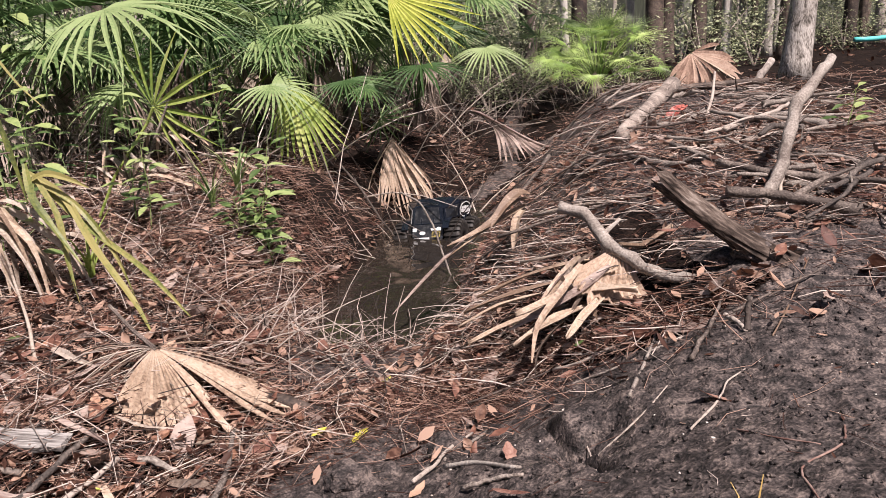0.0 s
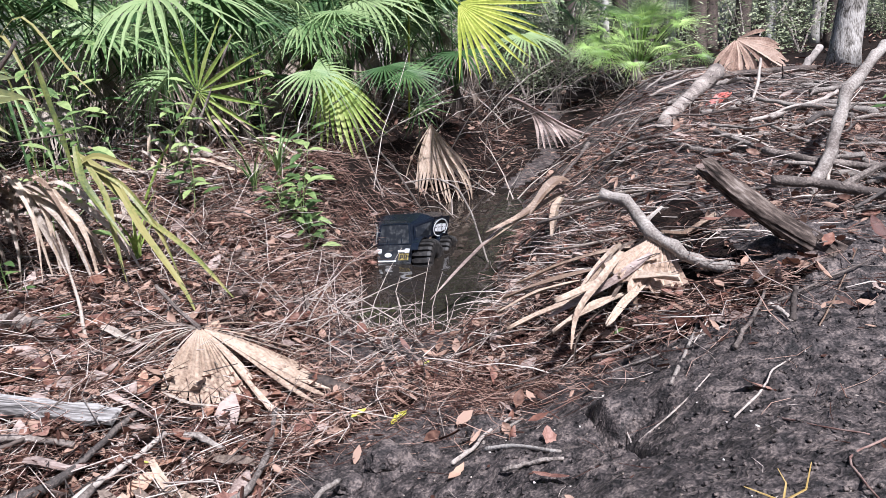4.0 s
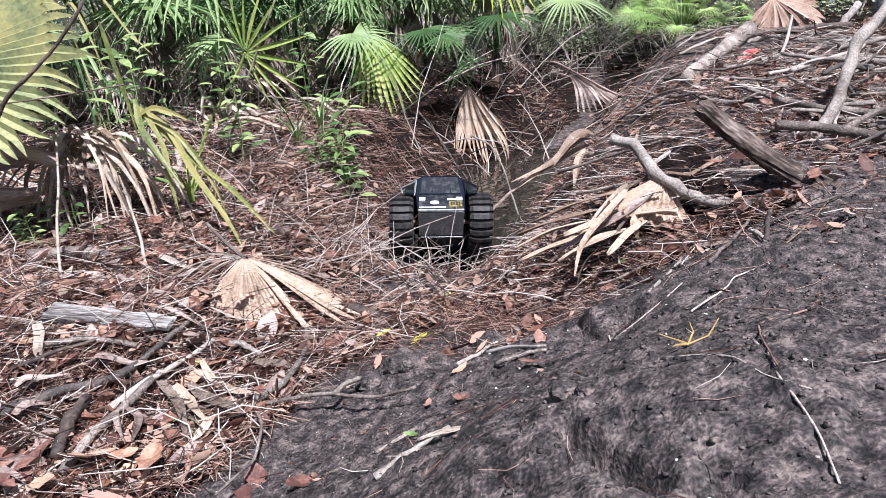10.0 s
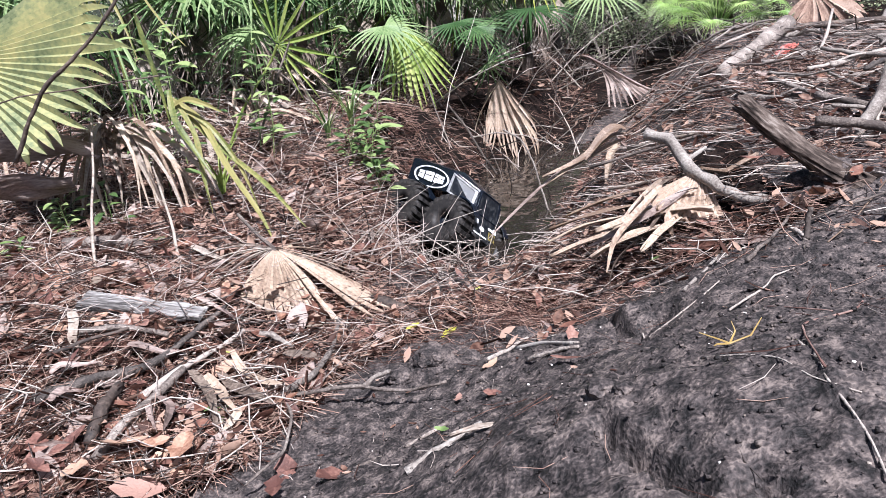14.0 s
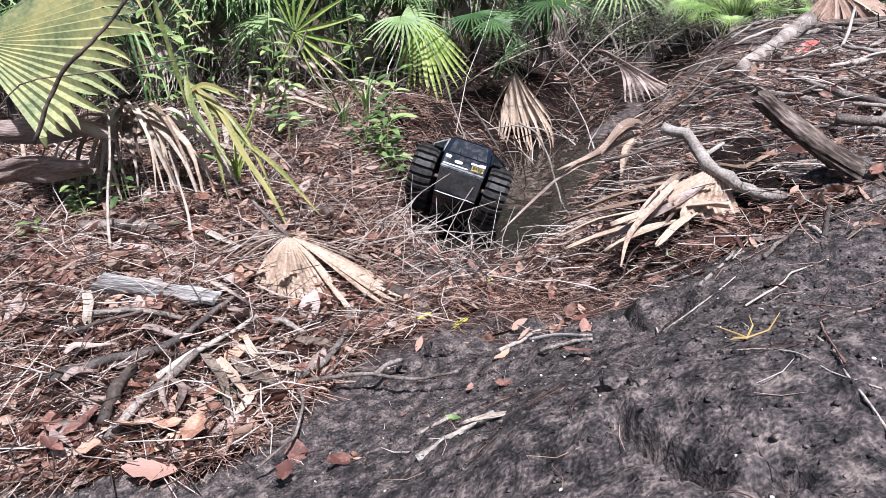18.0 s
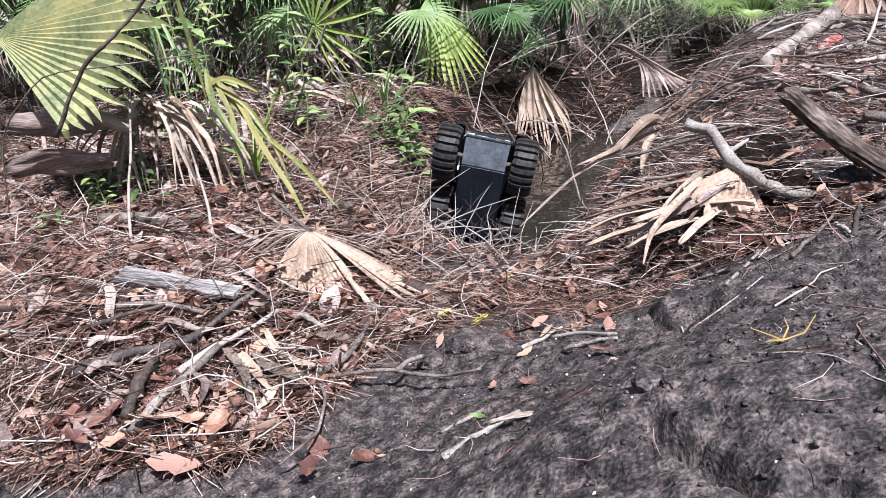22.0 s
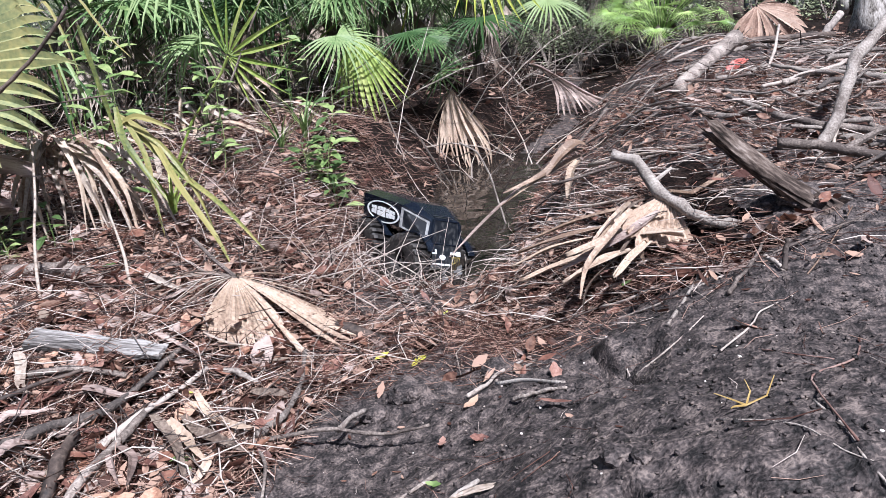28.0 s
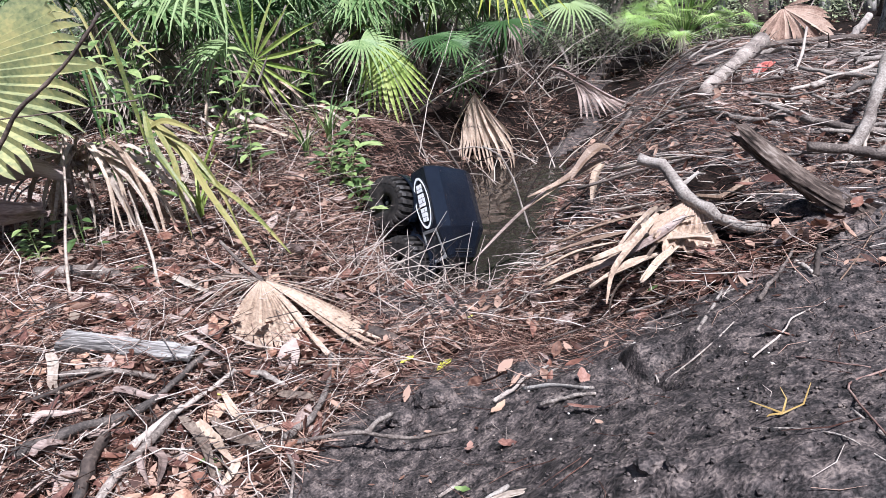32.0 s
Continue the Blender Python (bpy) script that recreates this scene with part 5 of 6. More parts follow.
for (ax, ay), (bx, by), w, mat in (((-0.792, 1.363), (-0.631, 1.128), 0.030, PALEDEAD),
                                   ((-0.738, 1.33), (-0.614, 1.188), 0.024, FAWN),
                                   ((-0.726, 1.464), (-0.546, 1.302), 0.022, FAWN),
                                   ((-0.738, 1.377), (-0.535, 1.214), 0.026, PALEDEAD),
                                   ((-0.615, 1.197), (-0.62, 1.117), 0.020, FAWN),
                                   ((-0.83, 1.2), (-0.772, 1.114), 0.024, SHEATHS),
                                   ((-0.812, 1.228), (-0.74, 1.112), 0.02, SHEATHS),
                                   ((-1.053, 1.16), (-1.007, 1.221), 0.026, SHEATHS),
                                   ((-1.198, 1.516), (-1.101, 1.368), 0.026, PALEDEAD),
                                   ((-0.973, 1.387), (-0.85, 1.403), 0.022, SHEATHS),
                                   ((-1.12, 1.254), (-1.014, 1.322), 0.02, SHEATHS),
                                   ((-0.773, 1.683), (-0.642, 1.721), 0.02, PALEDEAD),
                                   ((-0.875, 1.618), (-0.739, 1.582), 0.016, SHEATHS),
                                   ((-0.615, 1.528), (-0.497, 1.491), 0.02, PALEDEAD),
                                   ((-0.979, 1.103), (-0.998, 1.03), 0.035, SHEATHS),
                                   ((-1.092, 2.035), (-0.924, 1.912), 0.02, PALEDEAD),
                                   ((-0.952, 1.806), (-0.881, 1.992), 0.018, SHEATHS)):
    line = []
    for f in (0, 0.33, 0.67, 1.0):
        x, y = ax + (bx - ax) * f + strips.uniform(-0.012, 0.012), ay + (by - ay) * f + strips.uniform(-0.012, 0.012)
        line.append(on(x, y, 0.05 + strips.uniform(0, 0.012)))
    strap_thing("palm_strip", "dry tan strip of dead palm in the litter", "dead leaf", line[0], [(line, w)], mat, strips.randint(0, 9999), w)


# ---- single fallen leaves ----
def fallen_leaf(name, label, x, y, length, width, mat, seed, turn=None, stand=0.0):
    r = random.Random(seed)
    verts, faces = [], []
    prof = ((0, 0.06), (0.12, 0.45), (0.28, 0.85), (0.45, 0.7), (0.6, 1.0), (0.78, 0.65), (0.92, 0.35), (1.0, 0.03))
    cu, cv = r.uniform(0.1, 0.5), r.uniform(-0.2, 0.5)
    for s, w in prof:
        hw = width / 2 * w * r.uniform(0.8, 1.15)
        z = cu * length * (s - 0.5) ** 2
        verts += [Vector((-hw, (s - 0.5) * length, z + abs(cv) * hw)), Vector((-hw * 0.5, (s - 0.5) * length, z + cv * hw * 0.3)), Vector((0, (s - 0.5) * length, z)),
                  Vector((hw * 0.5, (s - 0.5) * length, z + cv * hw * 0.3)), Vector((hw, (s - 0.5) * length, z + abs(cv) * hw * r.uniform(0.5, 1.4)))]
    for k in range(len(prof) - 1):
        for j in range(4):
            o = 5 * k + j
            faces.append((o, o + 1, o + 6, o + 5))
    t = tagged(new(name, mesh_of(name, verts, faces, mat, True)), label, "leaf")
    t.matrix_basis = Matrix.Translation((x, y, ground_h(x, y) + (0.008 if muddy(x, y) else 0.042) + stand * length * 0.5)) @ pose(0, 0, 0, r.uniform(-12, 25) + 80 * stand, r.uniform(-15, 15), turn if turn is not None else r.uniform(0, 360))
    return t


OAK = material("oak_leaf_tan", [(0.20, 0.095, 0.058), (0.37, 0.205, 0.135), (0.52, 0.34, 0.24)], 22, 0.6, 0.6, vary=0.45, fine=140, through_light=0.15)
PINK = material("faded_red_leaf", [(0.10, 0.042, 0.032), (0.22, 0.105, 0.078), (0.34, 0.20, 0.155)], 22, 0.65, 0.6, vary=0.45, fine=140, through_light=0.12)
YEL = material("yellow_leaf", [(0.45, 0.40, 0.05), (0.62, 0.58, 0.08), (0.60, 0.66, 0.14)], 12, 0.5, 0.2, vary=0.2, through_light=0.3)
for i, (x, y, ln, w, k) in enumerate(((-1.158, 1.819, 0.085, 0.055, 0), (-0.809, 1.030, 0.095, 0.06, 0), (-0.718, 1.006, 0.07, 0.045, 0), (-0.664, 0.996, 0.075, 0.05, 0), (-0.719, 1.033, 0.05, 0.035, 0), (-0.935, 1.013, 0.11, 0.04, 1), (-0.993, 1.035, 0.09, 0.05, 1), (-0.664, 1.001, 0.06, 0.04, 0), (-0.867, 1.107, 0.07, 0.045, 1), (-1.088, 1.292, 0.08, 0.05, 1), (-1.042, 1.373, 0.08, 0.05, 1), (-1.213, 1.458, 0.08, 0.05, 0), (-1.477, 1.813, 0.07, 0.05, 0), (-0.768, 1.334, 0.07, 0.05, 1), (-0.529, 1.143, 0.07, 0.05, 1), (-0.446, 1.015, 0.08, 0.05, 1), (-0.313, 0.900, 0.07, 0.05, 1), (-0.829, 1.723, 0.07, 0.05, 0), (-0.708, 1.483, 0.07, 0.045, 0), (-0.681, 1.683, 0.06, 0.04, 0),
                                      (-0.36, 0.72, 0.07, 0.04, 0), (0.13, 1.12, 0.085, 0.016, 1), (-0.04, 1.33, 0.07, 0.022, 0), (0.52, 1.22, 0.07, 0.05, 1), (0.58, 1.98, 0.09, 0.06, 1),
                                      (0.50, 1.92, 0.08, 0.05, 1), (0.40, 1.98, 0.07, 0.04, 0), (0.15, 1.32, 0.06, 0.03, 1), (-0.1, 1.18, 0.035, 0.02, 1), (-0.66, 1.72, 0.06, 0.04, 0), (-0.98, 1.48, 0.07, 0.04, 1), (-0.53, 1.36, 0.08, 0.05, 1),
                                      (-1.3, 1.95, 0.07, 0.04, 0), (-1.4, 1.78, 0.08, 0.05, 0), (-1.15, 2.1, 0.07, 0.045, 0), (0.66, 2.05, 0.07, 0.045, 1), (-0.02, 1.12, 0.04, 0.03, 1))):
    fallen_leaf("dead_leaf", "curled tan-brown dead oak leaf" if k == 0 else "faded reddish dead leaf on the ground", x, y, ln, w, OAK if k == 0 else PINK, 700 + i)
for i, (x, y, ln, w, tan) in enumerate(((-1.00, 1.03, 0.08, 0.045, 0), (-0.935, 1.04, 0.10, 0.035, 0), (-0.81, 1.035, 0.12, 0.08, 1), (-0.735, 1.04, 0.06, 0.05, 1), (-0.665, 1.02, 0.085, 0.06, 1), (-0.72, 0.925, 0.11, 0.06, 0),
                                        (-0.86, 0.945, 0.065, 0.05, 1), (-0.42, 0.888, 0.06, 0.035, 0), (-0.945, 0.95, 0.06, 0.04, 0))):
    fallen_leaf("dead_leaf", "broad tan dead leaf lying by the mud" if tan else "broad reddish dead leaf lying by the mud", x, y, ln, w, OAK if tan else PINK, 840 + i).location.z += 0.025
BROWNLEAF = material("brown_leaf", [(0.075, 0.03, 0.022), (0.17, 0.075, 0.05), (0.30, 0.16, 0.11)], 16, 0.6, 0.5, vary=0.4, through_light=0.1)
PALELEAF = material("faded_leaf", [(0.1080, 0.0750, 0.0555), (0.1860, 0.1380, 0.1035), (0.2640, 0.2100, 0.1620)], 16, 0.65, 0.5, vary=0.3, through_light=0.15)
more = random.Random(44)
for i in range(95):
    x, y = more.uniform(-1.7, -0.35), more.uniform(0.95, 2.3)
    if abs(x) > 0.62 * (y + 0.4) or muddy(x, y):
        continue
    ln = more.uniform(0.045, 0.105)
    kind = more.choice((OAK, PINK, BROWNLEAF, BROWNLEAF, PALELEAF))
    fallen_leaf("dead_leaf", {"oak_leaf_tan": "curled tan-brown dead oak leaf", "faded_red_leaf": "faded reddish dead leaf on the ground", "brown_leaf": "dark brown damp dead leaf", "faded_leaf": "pale greyish-pink dead leaf"}[kind.name],
                x, y, ln, ln * more.uniform(0.38, 0.62), kind, 1700 + i)
for i, (x, y, ln) in enumerate(((-0.146, 2.187, 0.055), (-0.207, 1.904, 0.055), (-0.222, 1.876, 0.045), (-0.317, 1.854, 0.05), (-0.743, 1.471, 0.03), (0.431, 1.969, 0.045), (-1.273, 2.179, 0.05), (-0.1, 0.92, 0.03))):
    fallen_leaf("yellow_leaf", "bright yellow-green fallen leaf", x, y, ln, ln * 0.45, YEL if i < 5 else HERB, 760 + i)

# the yellow three-pronged sprig and pale flakes on the mud
STARMAT = material("yellow_straw", [(0.2560, 0.1680, 0.0480), (0.3680, 0.2480, 0.0800), (0.4320, 0.3200, 0.1360)], 20, 0.55, 0.1, vary=0)
sprig = tagged(new("straw_sprig"), "yellow three-pronged pine straw sprig lying on mud", "sprig")
sprig.matrix_basis = Matrix.Translation(on(0.335, 0.70, 0.006))
for q in (((0, 0, 0), (-0.012, 0.004, 0.004), (-0.035, 0.022, 0.006)), ((0, 0, 0), (0.012, 0.022, 0.008), (0.012, 0.045, 0.012)), ((0, 0, 0), (0.030, 0.012, 0.006), (0.055, 0.055, 0.012)), ((0, 0, 0), (-0.018, -0.006, 0.002), (-0.022, -0.007, 0.0))):
    part("prong", tube(q, [0.0015, 0.0012, 0.0006], 5), STARMAT, sprig)

REDTWIG = material("reddish_twig", [(0.05, 0.022, 0.018), (0.14, 0.07, 0.055), (0.28, 0.19, 0.16)], 14, 0.7, 0.4, vary=0.2)
# small twigs and scraps on the mud
for label, pts, r, m in (("pale lichen-spotted twig on mud", [(0.02, 1.42), (0.08, 1.36), (0.16, 1.22)], 0.006, BLEACHED),
                         ("reddish bent twig on mud", [(0.63, 1.0), (0.57, 0.89), (0.47, 0.83), (0.425, 0.68), (0.40, 0.55)], 0.0020, REDTWIG),
                         ("thin curled root on mud", [(-0.31, 0.93), (-0.26, 0.95), (-0.17, 0.93), (-0.10, 1.0)], 0.005, STICK),
                         ("pale peeled twig on mud", [(-0.14, 0.77), (-0.08, 0.80), (-0.02, 0.85)], 0.007, BLEACHED),
                         ("grey twig across mud edge", [(0.30, 1.86), (0.45, 1.70), (0.60, 1.62)], 0.004, STICK),
                         ("yellowish straw stalk beside the log", [(0.72, 1.42), (0.84, 1.60), (1.02, 1.86)], 0.0024, STRAW),
                         ("pale lichen-spotted twig lying down the mud bank", [(0.40, 1.35), (0.49, 1.55), (0.58, 1.75), (0.65, 1.88)], 0.005, BLEACHED),
                         ("thin dry stalk beside a fissure", [(0.29, 1.22), (0.35, 1.33), (0.43, 1.47)], 0.0022, STRAW),
                         ("thin dry stalk beside a fissure", [(0.30, 1.20), (0.31, 1.30), (0.30, 1.44)], 0.0025, STICK),
                         ("thin dry stalk beside a fissure", [(0.31, 1.24), (0.40, 1.27), (0.47, 1.33)], 0.0022, STICK),
                         ("thin reddish rootlet on mud", [(0.48, 1.08), (0.50, 0.95), (0.54, 0.90)], 0.0018, REDTWIG),
                         ("thin dark twig on mud", [(0.02, 1.55), (0.08, 1.66), (0.14, 1.80)], 0.005, WETSTICK),
                         ("short broken stub standing in mud", [(0.70, 1.50), (0.705, 1.51), (0.71, 1.515)], 0.008, STICK)):
    branch("mud_twig", label, [on(x, y, 0.003 + (0.04 * k if "standing" in label else 0)) for k, (x, y) in enumerate(pts)], r, r * 0.7, m, 0.2, 6, "twig")
for k, (x, y, s) in enumerate(((0.165, 0.665, 0.022), (0.19, 0.64, 0.014), (-0.20, 1.50, 0.05), (-0.12, 1.60, 0.04), (0.03, 1.64, 0.045), (-0.28, 1.44, 0.035), (0.90, 1.93, 0.06), (0.95, 1.98, 0.05), (0.84, 1.97, 0.045))):
    bm = bmesh.new()
    bmesh.ops.create_icosphere(bm, subdivisions=3, radius=s)
    for vt in bm.verts:
        q = vt.co.copy()
        vt.co *= 1 + 0.35 * noise.noise(q * (1.6 / s) + Vector((k, 0, 0))) + 0.18 * noise.noise(q * (4.0 / s))
        vt.co.z *= 0.6
    me = bpy.data.meshes.new("mud_clod")
    bm.to_mesh(me)
    bm.free()
    me.materials.append(MUD)
    c = tagged(new("mud_clod", me), "lump of crumbly black mud", "mud clod")
    c.matrix_basis = Matrix.Translation(on(x, y, s * 0.15))


RED = material("faded_red_plastic", [(0.28, 0.045, 0.035), (0.42, 0.095, 0.07), (0.52, 0.19, 0.15)], 14, 0.5, 0.2, vary=0)
sheath("crumpled red plastic scrap on the debris heap", (1.42, 4.10, 0.35), 0.16, 0.07, (20, -25, 20), 77, RED).name = "plastic_scrap"


# ---- uncountable litter ----
def mesh_np(name, verts, quads, mat):
    me = bpy.data.meshes.new(name)
    v, q = np.asarray(verts, np.float32), np.asarray(quads, np.int32)
    me.vertices.add(len(v))
    me.vertices.foreach_set("co", v.ravel())
    me.loops.add(q.size)
    me.loops.foreach_set("vertex_index", q.ravel())
    me.polygons.add(len(q))
    me.polygons.foreach_set("loop_start", np.arange(0, q.size, 4, dtype=np.int32))
    me.polygons.foreach_set("loop_total", np.full(len(q), 4, np.int32))
    me.materials.append(mat)
    me.update(calc_edges=True)
    me.validate()
    return me


def litter_at(x, y):
    """How thickly litter lies here, 0 to 1."""
    cx, bed = ditch(y)
    d = x - cx
    if ground_z(x, y) < -0.41:
        return 0.03
    if 2.5 < y < 4.7 and abs(d) < 0.25:
        return 0.10
    if muddy(x, y):
        return (0.0 if y < 1.5 else 0.05) if y < 2.2 else 0.30
    return 0.14 if x > 0.6 and y > 1.8 else 1.0


def spread_points(count, rng, x0, x1, y0, y1, power=1.6):
    out = []
    while len(out) < count:
        y = y0 + (y1 - y0) * rng.random() ** power
        half = 0.75 * (y + 0.5)
        x = rng.uniform(max(x0, -half - 0.2), min(x1, half + 0.2))
        if rng.random() < litter_at(x, y):
            out.append((x, y))
    return out


def needles(name, label, count, seed, length, radius, mat, lift, tilt, area, power=1.6, category="pine needles", bow=0.15, sides=3, pts=None):
    """Thin bent prisms lying about on the ground, in one mesh."""
    rng = random.Random(seed)
    pts = pts or spread_points(count, rng, *area, power=power)
    verts, quads = [], []
    o = 0
    for x, y in pts:
        a, ln = rng.uniform(0, 6.2832), length * rng.uniform(0.5, 1.3)
        t = rng.gauss(0, tilt)
        d = np.array((math.cos(a) * math.cos(t), math.sin(a) * math.cos(t), math.sin(t)))
        s = np.array((-math.sin(a), math.cos(a), 0.0))
        z = ground_h(x, y) + abs(rng.gauss(0, lift)) + abs(math.sin(t)) * ln * 0.35
        c = np.array((x, y, z))
        b = rng.uniform(-bow, bow) * ln
        r = radius * rng.uniform(0.6, 1.4)
        up = np.cross(d, s)
        for k, (f, rr) in enumerate(((-0.5, 0.8), (0.0, 1.0), (0.5, 0.45))):
            p = c + d * (ln * f) + s * (b if k == 1 else 0) + up * (0.25 * abs(b) if k == 1 else 0)
            if k != 1:
                p[2] = max(p[2], ground_h(p[0], p[1]) - 0.002)
            for j in range(sides):
                th = 6.2832 * j / sides
                verts.append(p + (s * math.cos(th) + up * math.sin(th)) * (r * rr))
        for k in range(2):
            for j in range(sides):
                quads.append((o + k * sides + j, o + k * sides + (j + 1) % sides, o + (k + 1) * sides + (j + 1) % sides, o + (k + 1) * sides + j))
        o += 3 * sides
    return tagged(new(name, mesh_np(name, verts, quads, mat)), label, category, kind="stuff")


def leaf_litter(name, label, count, seed, length, mat, area, power=1.6, pts=None):
    rng = random.Random(seed)
    verts, quads, o = [], [], 0
    for x, y in pts or spread_points(count, rng, *area, power=power):
        ln = length * rng.uniform(0.5, 1.4)
        w = ln * rng.uniform(0.18, 0.55)
        m = Matrix.Translation((x, y, ground_h(x, y) + (0.003 if pts else rng.uniform(0.004, 0.045)))) @ Euler((rng.gauss(0, 0.12 if pts else 0.5), rng.gauss(0, 0.12 if pts else 0.5), rng.uniform(0, 6.28))).to_matrix().to_4x4()
        cu = rng.uniform(-0.1, 0.5)
        for s, ww in ((-0.5, 0.15), (-0.2, 0.9), (0.15, 1.0), (0.5, 0.1)):
            for j in (-1, 0, 1):
                verts.append(m @ Vector((j * w / 2 * ww, s * ln, cu * (abs(j) * w * 0.6 + s * s * ln * 0.5))))
        for k in range(3):
            for j in range(2):
                quads.append((o + 3 * k + j, o + 3 * k + j + 1, o + 3 * k + j + 4, o + 3 * k + j + 3))
        o += 12
    return tagged(new(name, mesh_np(name, verts, quads, mat)), label, "leaf litter", kind="stuff")


NEAR = (-4, 3.5, 0.6, 4.2)
WIDE = (-5, 5, 3.0, 9.5)
needles("pine_needles", "carpet of reddish-brown pine needles over the bank", 28000, 11, 0.15, 0.0011, NEEDLE, 0.016, 0.19, NEAR)
needles("pine_needles", "reddish-brown pine needles on the far bank", 20000, 12, 0.17, 0.0012, NEEDLE, 0.02, 0.2, WIDE, 1.2)
needles("fine_twigs", "tangle of fine grey dead twigs", 4200, 13, 0.20, 0.0016, TWIG, 0.02, 0.22, NEAR, category="twigs", bow=0.2, sides=4)
needles("fine_twigs", "tangle of grey dead twigs on the far bank", 900, 14, 0.26, 0.0024, TWIG, 0.03, 0.25, WIDE, 1.2, "twigs", 0.2, 4)
leaf_litter("leaf_litter", "layer of small brown and pinkish dead leaves", 8500, 15, 0.046, DEADLEAF, NEAR)
leaf_litter("leaf_litter", "layer of dead leaves on the far bank", 4500, 16, 0.05, DEADLEAF, WIDE, 1.2)
leaf_litter("leaf_litter", "brown dead leaves on the forest floor", 5000, 26, 0.12, DEADLEAF, (-8, 14, 9.0, 22.0), 1.3)
leaf_litter("straw_litter", "scattered pale strips of dead palm leaf", 520, 17, 0.10, SHEATHS, NEAR)
leaf_litter("leaf_litter", "faded reddish dead leaves in the litter", 220, 28, 0.06, PINK, NEAR)
leaf_litter("leaf_litter", "tan dead oak leaves in the litter", 110, 29, 0.06, OAK, NEAR)

leaf_litter("leaf_litter", "larger brown dead leaves in the litter", 900, 18, 0.07, BROWNLEAF, NEAR)

edge = random.Random(61)
edge_points = [(edge.gauss(0.12, 0.22), edge.gauss(2.03, 0.11)) for _ in range(1300)]
needles("edge_needles", "rust-red needles spilling over the mud's edge", 0, 62, 0.11, 0.0010, NEEDLE, 0.006, 0.12, None, pts=edge_points)

outer = random.Random(71)
outer_points = []
while len(outer_points) < 7000:
    x, y = outer.uniform(-6, 6), outer.uniform(-3, 6)
    if (y < 0.6 or abs(x) > 0.75 * (y + 0.5) + 0.1) and not muddy(x, y):
        outer_points.append((x, y))
needles("pine_needles", "reddish-brown pine needles on the bank away from the ditch", 0, 72, 0.18, 0.0014, NEEDLE, 0.012, 0.15, None, pts=outer_points)
leaf_litter("leaf_litter", "scattered brown dead leaves away from the ditch", 0, 73, 0.07, DEADLEAF, None, pts=outer_points[:2600])


def mud_points(count, seed):
    r = random.Random(seed)
    out = []
    while len(out) < count:
        x, y = r.uniform(-0.6, 1.6), r.uniform(0.3, 1.95)
        if muddy(x, y):
            out.append((x, y))
    return out


needles("mud_straw", "short scraps of straw and rootlets lying on black mud", 0, 51, 0.06, 0.0009, TWIG, 0.001, 0.05, None, category="straw", pts=mud_points(170, 52))
needles("mud_needles", "brown pine needles lying on black mud", 0, 53, 0.10, 0.0008, NEEDLE, 0.001, 0.04, None, pts=mud_points(130, 54))
leaf_litter("mud_scraps", "small scraps of dead leaf lying on black mud", 0, 55, 0.016, DEADLEAF, None, pts=[q for q in mud_points(150, 56) if q[1] > 0.8])


def bramble(name, label, boxes, count, seed, length, radius, mat, category, rise=(0.25, 1.2)):
    """Thin bare stems standing in a tangle."""
    rng = random.Random(seed)
    verts, quads, o = [], [], 0
    for _ in range(count):
        x0, x1, y0, y1 = rng.choice(boxes)
        x, y = rng.uniform(x0, x1), rng.uniform(y0, y1)
        a, el = rng.uniform(0, 6.28), rng.uniform(*rise)
        ln = length * rng.uniform(0.5, 1.3)
        d = Vector((math.cos(a) * math.cos(el), math.sin(a) * math.cos(el), math.sin(el)))
        p = Vector((x, y, ground_h(x, y) - 0.01))
        side = d.cross(Vector((0, 0, 1))).normalized()
        up = side.cross(d)
        r = radius * rng.uniform(0.6, 1.3)
        for k in range(4):
            s = k / 3
            c = p + d * (ln * s) + side * (rng.uniform(-0.05, 0.05) * ln * s) - Vector((0, 0, 0.25 * ln * s * s))
            for j in range(4):
                th = 1.5708 * j
                verts.append(c + (side * math.cos(th) + up * math.sin(th)) * (r * (1 - 0.6 * s)))
        for k in range(3):
            for j in range(4):
                quads.append((o + 4 * k + j, o + 4 * k + (j + 1) % 4, o + 4 * k + 4 + (j + 1) % 4, o + 4 * k + 4 + j))
        o += 16
    return tagged(new(name, mesh_np(name, verts, quads, mat)), label, category, kind="stuff")


bramble("bare_bramble", "thicket of fine bare grey stems at the ditch edge", [(-0.75, -0.08, 2.25, 2.95), (-0.65, -0.15, 2.45, 2.85)], 130, 21, 0.36, 0.0020, TWIG, "bramble")
bramble("bare_bramble", "long grey bare stems before the ditch", [(-0.70, -0.05, 2.15, 2.75), (-0.45, 0.0, 2.3, 2.9)], 44, 28, 0.46, 0.0028, STICK, "bramble", (0.25, 1.0))
bramble("bare_bramble", "fine bare stems over the litter bank", [(-1.5, -0.5, 2.3, 3.6), (-1.9, -0.8, 2.6, 4.0)], 260, 22, 0.34, 0.0020, TWIG, "bramble")
bramble("stick_heap", "heap of bare broken twigs on the mud bank", [(0.2, 0.8, 1.95, 2.9), (0.4, 1.0, 2.0, 3.3), (0.12, 0.7, 2.7, 3.6)], 380, 23, 0.26, 0.0026, TWIG, "twigs", (0.05, 0.5))
bramble("debris_heap", "heap of tangled branches and roots", [(0.9, 2.2, 2.2, 3.6), (1.1, 2.6, 3.4, 5.6), (1.5, 2.6, 4.0, 5.6)], 260, 24, 0.30, 0.0042, TWIG, "branches", (0.0, 0.65))
